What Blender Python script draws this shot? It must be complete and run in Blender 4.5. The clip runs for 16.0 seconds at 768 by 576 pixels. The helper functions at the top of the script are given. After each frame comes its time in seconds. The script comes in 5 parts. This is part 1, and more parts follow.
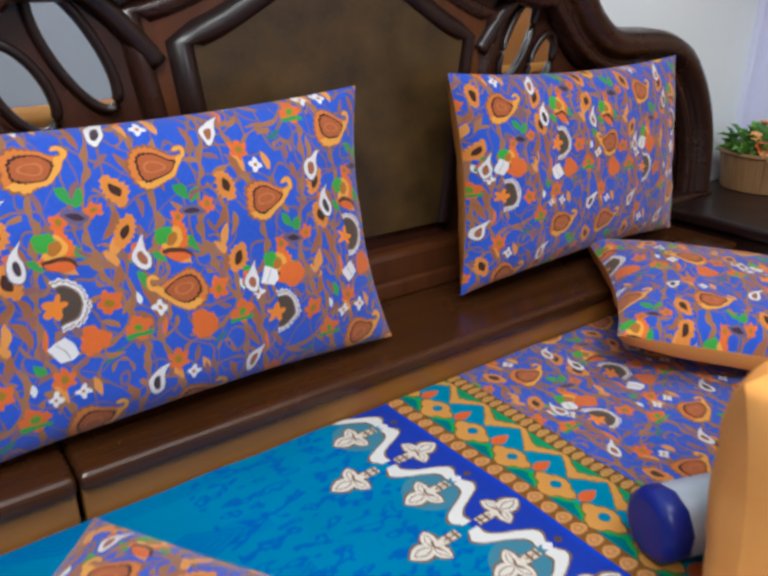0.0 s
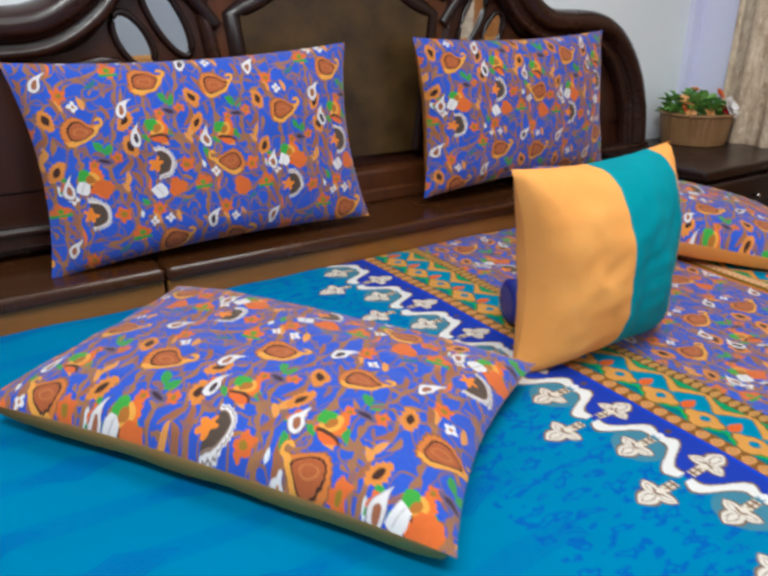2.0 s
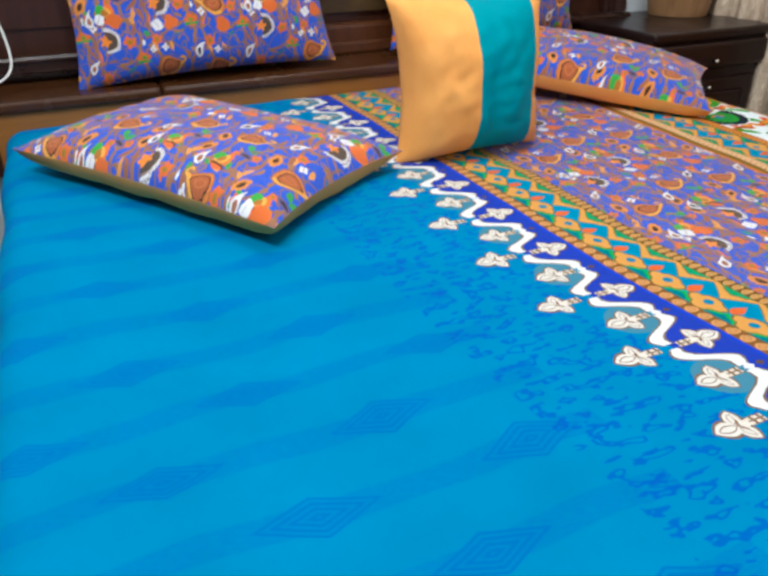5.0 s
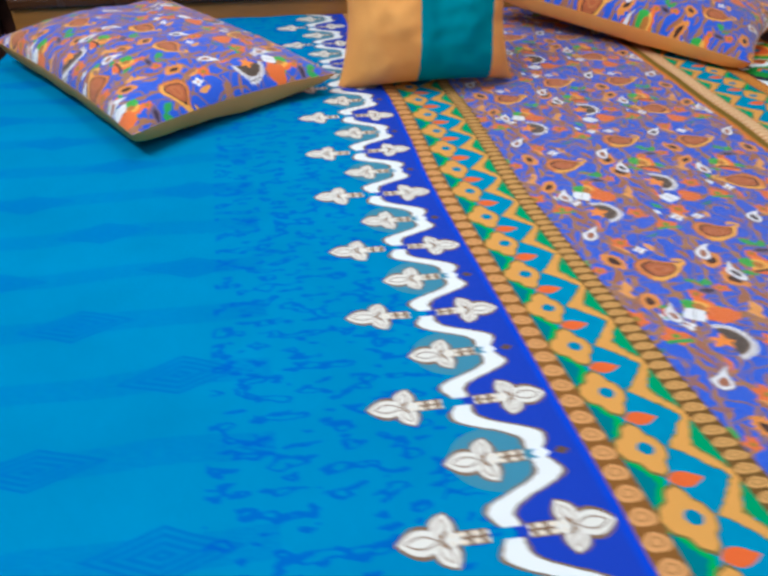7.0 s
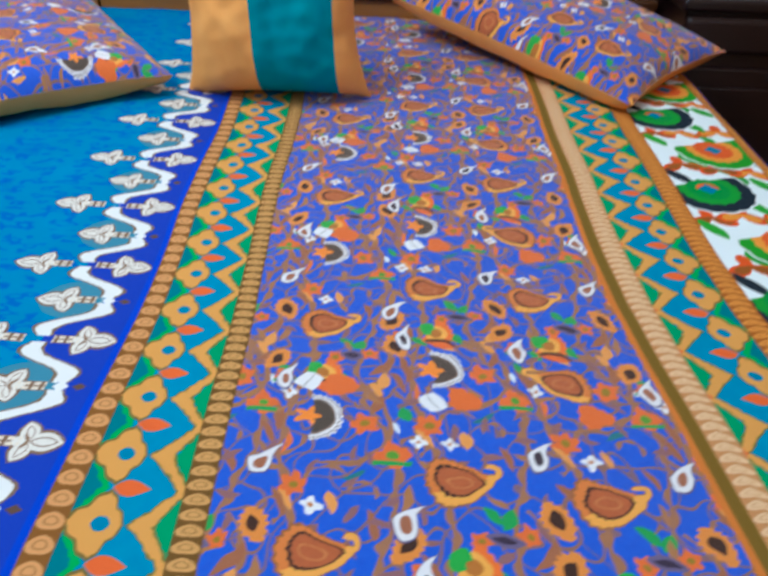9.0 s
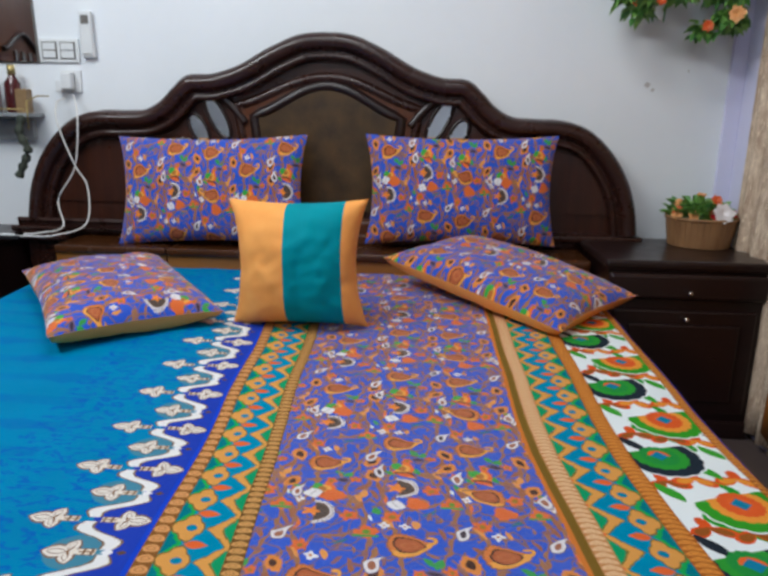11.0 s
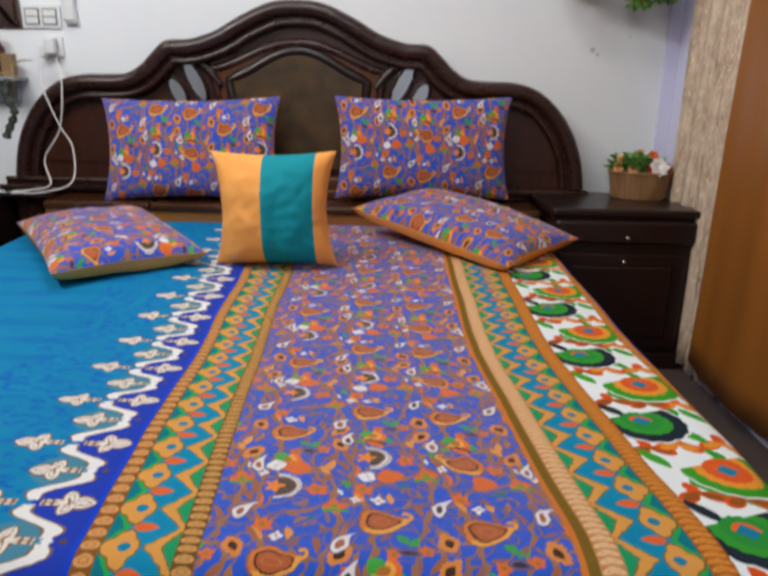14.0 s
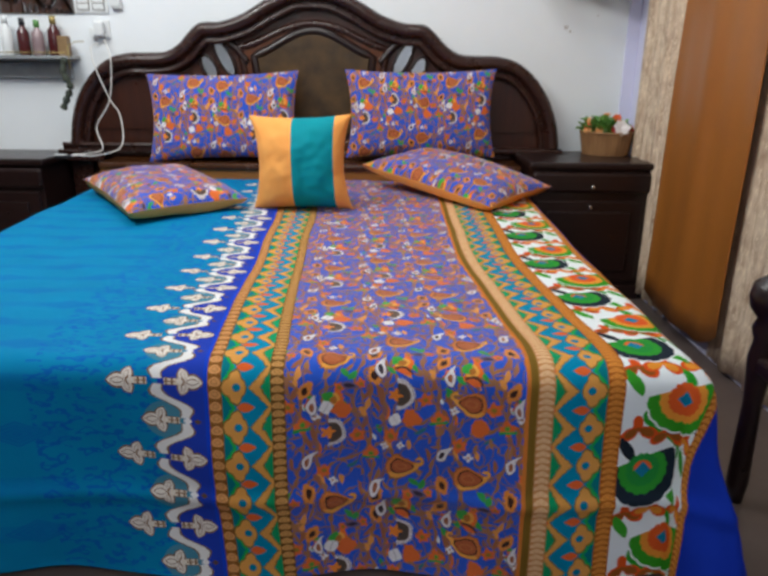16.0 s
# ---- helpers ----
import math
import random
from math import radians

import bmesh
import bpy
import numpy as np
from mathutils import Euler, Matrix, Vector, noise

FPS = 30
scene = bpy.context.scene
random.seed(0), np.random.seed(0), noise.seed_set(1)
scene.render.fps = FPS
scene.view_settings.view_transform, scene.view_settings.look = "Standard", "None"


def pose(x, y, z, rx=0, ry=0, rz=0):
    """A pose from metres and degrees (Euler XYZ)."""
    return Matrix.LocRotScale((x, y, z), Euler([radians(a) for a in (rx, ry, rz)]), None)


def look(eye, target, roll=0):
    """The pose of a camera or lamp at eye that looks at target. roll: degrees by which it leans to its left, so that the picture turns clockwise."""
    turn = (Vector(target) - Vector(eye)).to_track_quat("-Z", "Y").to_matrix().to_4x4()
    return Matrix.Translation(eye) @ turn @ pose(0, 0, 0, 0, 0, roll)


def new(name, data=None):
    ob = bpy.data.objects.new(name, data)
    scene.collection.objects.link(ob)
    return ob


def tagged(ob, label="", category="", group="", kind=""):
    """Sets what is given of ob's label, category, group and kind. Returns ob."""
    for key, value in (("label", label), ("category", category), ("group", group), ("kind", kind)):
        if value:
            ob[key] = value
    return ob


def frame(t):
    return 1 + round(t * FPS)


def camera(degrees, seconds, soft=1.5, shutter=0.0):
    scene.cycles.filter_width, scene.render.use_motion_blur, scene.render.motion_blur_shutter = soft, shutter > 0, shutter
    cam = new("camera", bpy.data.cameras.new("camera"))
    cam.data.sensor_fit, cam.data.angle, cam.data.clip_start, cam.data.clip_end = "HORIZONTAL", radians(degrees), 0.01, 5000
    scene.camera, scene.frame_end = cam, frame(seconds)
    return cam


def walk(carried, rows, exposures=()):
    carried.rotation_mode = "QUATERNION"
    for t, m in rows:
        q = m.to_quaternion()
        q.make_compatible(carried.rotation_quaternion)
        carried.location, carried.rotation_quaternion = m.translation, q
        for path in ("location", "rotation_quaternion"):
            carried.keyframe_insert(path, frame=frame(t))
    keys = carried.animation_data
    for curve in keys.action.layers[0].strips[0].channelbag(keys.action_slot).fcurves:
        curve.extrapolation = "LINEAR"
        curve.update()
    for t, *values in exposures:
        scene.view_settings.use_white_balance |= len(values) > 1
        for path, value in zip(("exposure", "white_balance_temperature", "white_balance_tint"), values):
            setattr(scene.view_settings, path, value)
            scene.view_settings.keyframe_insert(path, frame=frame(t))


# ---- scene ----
cam = camera(59.2, 16.0, soft=3.0, shutter=0.5)
PATH = [
    (0, (-0.627, -1.025, 1.05), (0.475, 0.461, 0.289), 0.4),
    (0.5, (-0.661, -1.15, 1.054), (0.399, 0.367, 0.295), 0.6),
    (1, (-0.709, -1.286, 1.046), (0.331, 0.245, 0.288), 0.8),
    (1.5, (-0.788, -1.417, 1.052), (0.22, 0.133, 0.289), 0.6),
    (2, (-0.837, -1.553, 1.006), (0.168, 0.005, 0.254), -0.0),
    (2.5, (-0.834, -1.656, 1.01), (0.165, -0.115, 0.219), 0.2),
    (3, (-0.816, -1.802, 0.994), (0.112, -0.237, 0.163), 0.2),
    (3.5, (-0.828, -1.89, 0.994), (0.062, -0.32, 0.133), -0.4),
    (4, (-0.866, -1.992, 0.979), (0.019, -0.437, 0.085), -0.2),
    (4.2, (-0.858, -2.029, 0.973), (0.022, -0.478, 0.067), -0.2),
    (6.3, (-0.447, -2.144, 0.897), (-0.106, -0.511, -0.206), -1.5),
    (6.5, (-0.406, -2.144, 0.892), (-0.087, -0.512, -0.219), -1.5),
    (7, (-0.232, -2.218, 0.911), (-0.019, -0.586, -0.225), -0.6),
    (7.5, (-0.081, -2.239, 0.919), (0.1, -0.626, -0.25), -0.8),
    (8, (0.05, -2.186, 0.919), (0.218, -0.589, -0.274), -0.0),
    (8.5, (0.148, -2.156, 0.919), (0.257, -0.558, -0.279), -0.5),
    (9, (0.276, -2.171, 0.93), (0.252, -0.536, -0.221), 2.0),
    (9.5, (0.326, -2.22, 0.954), (0.243, -0.452, 0.022), 0.9),
    (9.7, (0.313, -2.262, 0.967), (0.207, -0.445, 0.138), 0.7),
    (11.8, (0.356, -2.748, 1.008), (0.293, -0.771, 0.712), 1.5),
    (12, (0.358, -2.783, 1.013), (0.304, -0.796, 0.788), 1.5),
    (12.5, (0.369, -2.829, 1.027), (0.325, -0.833, 0.897), 1.5),
    (13, (0.369, -2.835, 1.021), (0.338, -0.84, 0.886), 1.4),
    (13.5, (0.383, -2.811, 0.988), (0.364, -0.84, 0.651), 1.1),
    (14, (0.368, -2.807, 0.96), (0.355, -0.884, 0.411), 1.2),
    (14.5, (0.339, -2.865, 0.938), (0.33, -0.973, 0.29), 1.2),
    (15, (0.29, -3.024, 0.928), (0.287, -1.144, 0.246), 0.7),
    (15.5, (0.302, -3.159, 0.943), (0.298, -1.282, 0.253), 0.5),
    (16, (0.337, -3.294, 0.95), (0.333, -1.39, 0.338), 0.6),
]
EXPOSURES = [(0.0, 0.17, 6300, 4), (1.5, 0.1, 6400, 3), (4.0, 0.36, 6350, 2), (6.5, 0.2, 5900, 1), (9.5, 0.02, 5500, -2), (12.0, -0.2, 6750, 10), (13.5, -0.15, 6850, 10), (16.0, 0.15, 6600, 5)]
walk(cam, [(t, look(eye, target, roll)) for t, eye, target, roll in PATH], EXPOSURES)

# ---- light ----
world = bpy.data.worlds.new("room_world")
scene.world = world
world.use_nodes = True
world.node_tree.nodes["Background"].inputs[0].default_value = (0.8, 0.88, 1.0, 1)
world.node_tree.nodes["Background"].inputs[1].default_value = 0.15


def lamp(name, eye, target, sx, sy, watts, colour):
    data = bpy.data.lights.new(name, "AREA")
    data.shape, data.size, data.size_y, data.energy, data.color = "RECTANGLE", sx, sy, watts, colour
    ob = new(name, data)
    ob.matrix_world = look(eye, target)
    return ob


# Added overhead area light with no visible fitting, balancing bed against wall.
lamp("overhead_fill", (0.1, -1.3, 2.68), (0.1, -1.3, 0), 0.9, 0.5, 17, (0.97, 0.98, 1.0))
# Added unseen light from the left for the pillows, keeping the drapes dark.
lamp("left_fill", (-1.3, -1.9, 2.55), (0.1, -0.3, 0.7), 1.3, 0.15, 36, (0.97, 0.98, 1.0))
lamp("wall_lamp", (-0.2, -4.3, 2.5), (0.2, -0.5, 1.0), 1.3, 0.34, 16, (0.97, 0.98, 1.0))


# ---- node helpers ----
def lin(r, g, b):
    """Display colour (0 to 255) to linear."""
    return tuple(c / 12.92 if (c := q / 255) <= 0.04045 else ((c + 0.055) / 1.055) ** 2.4 for q in (r, g, b)) + (1.0,)


class Ex:
    """A value in a node tree, with arithmetic that adds Math nodes."""
    tree = None

    def __init__(self, socket):
        self.s = socket

    @staticmethod
    def op(kind, *args):
        n = Ex.tree.nodes.new("ShaderNodeMath")
        n.operation = kind
        for i, a in enumerate(args):
            if isinstance(a, Ex):
                Ex.tree.links.new(a.s, n.inputs[i])
            else:
                n.inputs[i].default_value = a
        return Ex(n.outputs[0])

    def __add__(self, o): return Ex.op("ADD", self, o)
    def __radd__(self, o): return Ex.op("ADD", o, self)
    def __sub__(self, o): return Ex.op("SUBTRACT", self, o)
    def __rsub__(self, o): return Ex.op("SUBTRACT", o, self)
    def __mul__(self, o): return Ex.op("MULTIPLY", self, o)
    def __rmul__(self, o): return Ex.op("MULTIPLY", o, self)
    def __truediv__(self, o): return Ex.op("DIVIDE", self, o)
    def __neg__(self): return Ex.op("MULTIPLY", self, -1.0)
    def __gt__(self, o): return Ex.op("GREATER_THAN", self, o)
    def __lt__(self, o): return Ex.op("LESS_THAN", self, o)


def fabs(a): return Ex.op("ABSOLUTE", a)
def fl(a): return Ex.op("FLOOR", a)
def fr(a): return Ex.op("FLOORED_MODULO", a, 1.0)
def mn(a, b): return Ex.op("MINIMUM", a, b)
def mx(a, b): return Ex.op("MAXIMUM", a, b)
def sn(a): return Ex.op("SINE", a)
def cs(a): return Ex.op("COSINE", a)
def sq(a): return Ex.op("SQRT", a)
def pw(a, e): return Ex.op("POWER", a, e)
def ln(x, y): return sq(x * x + y * y)
def at(y, x): return Ex.op("ARCTAN2", y, x)


def vec(x, y, z=0.0):
    n = Ex.tree.nodes.new("ShaderNodeCombineXYZ")
    for i, a in enumerate((x, y, z)):
        if isinstance(a, Ex):
            Ex.tree.links.new(a.s, n.inputs[i])
        else:
            n.inputs[i].default_value = a
    return n.outputs[0]


def noise_at(v, scale, detail=2.0, rough=0.5):
    n = Ex.tree.nodes.new("ShaderNodeTexNoise")
    n.inputs["Scale"].default_value, n.inputs["Detail"].default_value, n.inputs["Roughness"].default_value = scale, detail, rough
    Ex.tree.links.new(v, n.inputs["Vector"])
    return Ex(n.outputs[0])


def hashes(x, y, seed):
    n = Ex.tree.nodes.new("ShaderNodeTexWhiteNoise")
    n.noise_dimensions = "3D"
    Ex.tree.links.new(vec(x, y, seed), n.inputs["Vector"])
    s = Ex.tree.nodes.new("ShaderNodeSeparateColor")
    Ex.tree.links.new(n.outputs["Color"], s.inputs[0])
    return Ex(s.outputs[0]), Ex(s.outputs[1]), Ex(s.outputs[2])


def mix(mask, a, b):
    """a where mask is 0, b where it is 1; colours or sockets."""
    n = Ex.tree.nodes.new("ShaderNodeMix")
    n.data_type = "RGBA"
    for sock, val in ((n.inputs[0], mask.s if isinstance(mask, Ex) else mask), (n.inputs[6], a), (n.inputs[7], b)):
        if isinstance(val, (tuple, float)):
            sock.default_value = val
        else:
            Ex.tree.links.new(val, sock)
    return n.outputs[2]


def fresh(name, rough=0.5, metal=0.0, spec=0.5):
    m = bpy.data.materials.new(name)
    m.use_nodes = True
    Ex.tree = m.node_tree
    b = m.node_tree.nodes["Principled BSDF"]
    b.inputs["Roughness"].default_value, b.inputs["Metallic"].default_value, b.inputs["Specular IOR Level"].default_value = rough, metal, spec
    return m, b


def grouped(name, inputs, outputs, make):
    """A node group of plain values; make takes the inputs and gives the outputs."""
    outer = Ex.tree
    tree = bpy.data.node_groups.new(name, "ShaderNodeTree")
    Ex.tree = tree
    for n in inputs:
        tree.interface.new_socket(n, in_out="INPUT", socket_type="NodeSocketColor" if n == "Colour" else "NodeSocketFloat")
    for n in outputs:
        tree.interface.new_socket(n, in_out="OUTPUT", socket_type="NodeSocketColor" if n == "Colour" else "NodeSocketFloat")
    gi, go = tree.nodes.new("NodeGroupInput"), tree.nodes.new("NodeGroupOutput")
    made = make(*[gi.outputs[k] if n == "Colour" else Ex(gi.outputs[k]) for k, n in enumerate(inputs)])
    for k, val in enumerate(made):
        tree.links.new(val.s if isinstance(val, Ex) else val, go.inputs[k])
    Ex.tree = outer
    return tree


def call(tree, *args):
    """Uses a node group; gives its output, or all of them."""
    n = Ex.tree.nodes.new("ShaderNodeGroup")
    n.node_tree = tree
    for k, a in enumerate(args):
        if isinstance(a, (int, float, tuple)):
            n.inputs[k].default_value = a
        else:
            Ex.tree.links.new(a.s if isinstance(a, Ex) else a, n.inputs[k])
    out = [o if o.type == "RGBA" else Ex(o) for o in n.outputs]
    return out[0] if len(out) == 1 else out


def uv_of():
    n = Ex.tree.nodes.new("ShaderNodeUVMap")
    n.uv_map = "UVMap"
    s = Ex.tree.nodes.new("ShaderNodeSeparateXYZ")
    Ex.tree.links.new(n.outputs[0], s.inputs[0])
    return Ex(s.outputs[0]), Ex(s.outputs[1])


def obj_coord():
    return Ex.tree.nodes.new("ShaderNodeTexCoord").outputs["Object"]


def bump(b, height, strength, dist):
    n = Ex.tree.nodes.new("ShaderNodeBump")
    n.inputs["Strength"].default_value, n.inputs["Distance"].default_value = strength, dist
    Ex.tree.links.new(height.s, n.inputs["Height"])
    Ex.tree.links.new(n.outputs[0], b.inputs["Normal"])


def put_colour(b, col):
    Ex.tree.links.new(col, b.inputs["Base Color"])


def plain(name, c1, c2, rough=0.5, metal=0.0, scale=12.0, bumped=0.15, dist=0.002, stretch=(1, 1, 1), spec=0.5):
    """Two tones blended by noise at two scales, with fine relief."""
    m, b = fresh(name, rough, metal, spec)
    mp = Ex.tree.nodes.new("ShaderNodeMapping")
    mp.inputs["Scale"].default_value = stretch
    Ex.tree.links.new(obj_coord(), mp.inputs[0])
    v = mp.outputs[0]
    big, small = noise_at(v, scale, 3.0), noise_at(v, scale * 9, 2.0)
    f = Ex.op("MULTIPLY_ADD", big - 0.5, 1.8, 0.5) * 0.7 + small * 0.3
    f.s.node.use_clamp = True
    put_colour(b, mix(f, c1, c2))
    if bumped:
        bump(b, small * 0.6 + big * 0.4, bumped, dist)
    return m


# ---- printed cloth ----
GREEN, WHITE, DARK = lin(44, 154, 70), lin(232, 230, 232), lin(52, 30, 22)


def cell(u, v, size, seed, jit, base, spread):
    """The place inside a jittered, turned cell of a staggered lattice, and its chances."""
    a = u / size
    ca = fl(a)
    b = v / size + 0.5 * Ex.op("FLOORED_MODULO", ca, 2.0)
    cb = fl(b)
    h1, h2, h3 = hashes(ca, cb, seed)
    x = (a - ca - 0.5 - jit * (h1 - 0.5)) * size
    y = (b - cb - 0.5 - jit * (h2 - 0.5)) * size
    ang = (h3 - 0.5) * spread + base
    c, s = cs(ang), sn(ang)
    return c * x + s * y, c * y - s * x, h1, h2


# The repeat of the print: columns 0.128 m apart, each 0.297 m long, three kinds in turn.
COL_W, COL_H = 0.128, 0.297


def spot_nodes(u, v, cx, cy, deg):
    a = (u - cx) / COL_W
    col = fl(a + 0.5)
    kind = Ex.op("FLOORED_MODULO", col, 3.0)
    drop = (kind < 0.5) * -0.076 + (kind > 1.5) * -0.016
    b = (v - cy - drop) / COL_H
    x, y = (a - col) * COL_W, (b - fl(b + 0.5)) * COL_H
    c, s = cs(deg * 0.0174533), sn(deg * 0.0174533)
    return c * x + s * y, c * y - s * x, kind


SPOT = grouped("motif_place", ("U", "V", "CX", "CY", "Turn"), ("X", "Y", "Kind"), spot_nodes)


def spot(u, v, cx, cy, deg=0.0):
    """The place round a motif that stands, turned, at cx, cy in every column, and the kind of the column (0, 1, 2)."""
    return call(SPOT, u, v, cx, cy, deg)


LENS = grouped("leaf_shape", ("X", "Y", "Length", "Width", "Bend"), ("Inside",), lambda x, y, l, w, k: (w * 0.5 * (1.0 - (y * 2.0 / l) * (y * 2.0 / l)) - fabs(x + y * y * k),))


def lens(x, y, length, width, bend=0.0):
    """Above 0 inside a leaf along y that is pointed at both ends."""
    return call(LENS, x, y, length, width, bend)


def paisley_nodes(col, x, y, mask, tone):
    late = mx(x, 0.0)
    yb = y - 10.0 * late * late
    w = mx(0.0262 - 0.42 * x, 0.0035)
    e, a = ln((x + 0.002) / 0.043, yb / w), at(yb, x)
    saw = 0.030 * cs(a * 26.0)
    hx, hy = x - 0.0350, y - 0.0225
    hook = fabs(ln(hx, hy) - 0.0075)
    arc = mx(hx > -0.001, hy > 0.003)
    col = mix(mx(e < 1.08 + saw, (hook < 0.0046) * arc) * mask, col, lin(150, 92, 54))
    col = mix((e < 1.0 + saw) * mask, col, lin(214, 122, 54))
    col = mix(mx((e < 1.0 + saw) * (yb < x * 0.45 - 0.004), (hook < 0.0034) * arc) * mask, col, lin(236, 164, 70))
    e2 = ln((x + 0.0055) / 0.0315, (yb - 0.0022) / (w * 0.76))
    col = mix((e2 < 0.97 + saw) * mask, col, DARK)
    col = mix((e2 < 0.84 + saw) * mask, col, mix(tone, lin(190, 98, 52), lin(160, 84, 46)))
    return (mix((fabs(ln((x + 0.008) / 0.018, (yb - 0.002) / 0.010) - 0.8) < 0.09) * mask, col, lin(196, 118, 66)),)


PAISLEY = grouped("paisley_motif", ("Colour", "X", "Y", "Mask", "Tone"), ("Colour",), paisley_nodes)


def paisley(col, x, y, mask, tone):
    """A comma-shaped body with a toothed edge and a hooked tail."""
    return call(PAISLEY, col, x, y, mask, tone)


def comma_nodes(col, x, y, dark):
    lean = mx(y + 0.004, 0.0)
    xb = x - 30.0 * lean * lean + 0.002
    body = ln(xb / mx(0.0098 - 0.34 * lean, 0.0024), (y + 0.0010) / 0.0195)
    col = mix(body < 1.12, col, lin(92, 84, 120))
    col = mix(body < 1.0, col, lin(228, 224, 226))
    return (mix(ln((xb - 0.0005) / 0.0044, (y + 0.0058) / 0.0085) < 1.0, col, mix(dark, lin(158, 98, 70), lin(56, 50, 62))),)


COMMA = grouped("comma_motif", ("Colour", "X", "Y", "Dark"), ("Colour",), comma_nodes)


def print_ground(u, v):
    co = vec(u, v)
    n1 = noise_at(co, 34.0, 1.0)
    n2 = noise_at(vec(u + 7.3, v), 34.0, 1.0)
    wu, wv = u + (n1 - 0.5) * 0.012, v + (n2 - 0.5) * 0.012
    tone = noise_at(co, 160.0, 2.0)
    col = mix(tone, lin(14, 76, 192), lin(26, 96, 212))
    stem_a, stem_b = lin(146, 102, 82), lin(168, 114, 70)
    stems = mix(tone, stem_a, stem_b)
    # fine curling tendrils all over
    curl = noise_at(vec(u * 1.1, v * 0.85), 12.0, 0.6)
    col = mix(fabs(fr(curl * 6.0) - 0.5) < 0.034, col, lin(126, 96, 108))
    curl = noise_at(vec(u + 3.1, v), 24.0, 0.3)
    col = mix(fabs(curl - 0.5) < 0.014, col, lin(140, 100, 88))
    # leafy climbing stems between the columns
    for cx, sway, phase in ((0.050, 0.017, 0.0), (-0.028, 0.012, 2.3)):
        x, y, k = spot(wu, wv, cx, 0.0)
        x = x - sway * sn(y * (6.2832 / COL_H) + phase)
        barb = fr(y / 0.023)
        side = fr(y / 0.046) > 0.5
        xs = x * (side * 2.0 - 1.0)
        col = mix((fabs(x) < 0.0020) + (xs > 0.0) * (xs < 0.0095 * (1.0 - barb) * barb * 3.0), col, stems)
    # rings of stem round the half suns, and small tendrils
    for cx, cy, r0, thick, lo, hi in ((0.010, 0.146, 0.054, 0.0025, -1.9, 2.0), (0.022, -0.062, 0.045, 0.0024, -2.8, 0.9), (0.042, 0.172, 0.011, 0.0018, -3.2, 1.7), (-0.044, 0.040, 0.012, 0.0019, -1.2, 3.2), (0.046, -0.100, 0.011, 0.0018, -2.5, 2.2), (0.036, 0.062, 0.0115, 0.0018, -0.6, 3.2), (-0.030, -0.116, 0.013, 0.0019, -3.0, 1.0), (0.004, 0.066, 0.022, 0.0019, 0.4, 3.0), (-0.040, 0.120, 0.020, 0.0020, -2.9, 0.2)):
        x, y, k = spot(wu, wv, cx, cy)
        r, a = ln(x, y), at(y, x)
        col = mix((fabs(r - r0) < thick * (1.0 + 0.5 * cs(a * 5.0))) * (a > lo) * (a < hi), col, stems)
    # leaves and sprigs: place, turn, length, width, colour
    brown, ochre, green, dim = lin(158, 98, 66), lin(228, 152, 74), lin(44, 156, 74), lin(36, 116, 124)
    for cx, cy, deg, l, w, c in (
            (-0.044, 0.152, 12, 0.050, 0.011, brown), (-0.052, 0.128, 28, 0.036, 0.009, brown), (-0.033, 0.114, -8, 0.030, 0.007, lin(222, 112, 48)),
            (0.059, 0.205, -20, 0.030, 0.012, ochre), (0.052, 0.190, 30, 0.026, 0.010, ochre), (0.016, 0.206, 40, 0.030, 0.012, green),
            (0.019, -0.030, 40, 0.024, 0.012, green), (0.033, -0.036, -35, 0.022, 0.012, green), (0.080, 0.158, 20, 0.022, 0.010, green),
            (-0.030, 0.052, 30, 0.028, 0.009, ochre), (0.008, 0.050, 10, 0.024, 0.010, ochre), (0.070, 0.140, 15, 0.016, 0.007, lin(226, 232, 236)),
            (0.044, 0.030, 15, 0.030, 0.008, brown), (0.092, -0.010, 25, 0.036, 0.009, brown), (0.060, -0.070, -40, 0.040, 0.010, brown),
            (-0.052, -0.020, -15, 0.034, 0.009, stem_b), (0.000, -0.108, 60, 0.030, 0.009, ochre), (0.030, 0.080, -60, 0.028, 0.007, dim),
            (-0.024, -0.100, 50, 0.022, 0.010, green), (0.054, -0.128, -20, 0.030, 0.010, brown)):
        x, y, k = spot(wu, wv, cx, cy, deg)
        col = mix(lens(x, y, l, w, 9.0) > 0.0, col, c)
    # small filling leaves
    x, y, h, k = cell(wu, wv, 0.034, 1.0, 0.7, 0.4, 6.2)
    col = mix((lens(x, y, 0.024, 0.0068, 16.0) > 0.0) * (h > 0.35), col, mix(k > 0.6, lin(140, 96, 98), stem_b))
    return wu, wv, tone, col


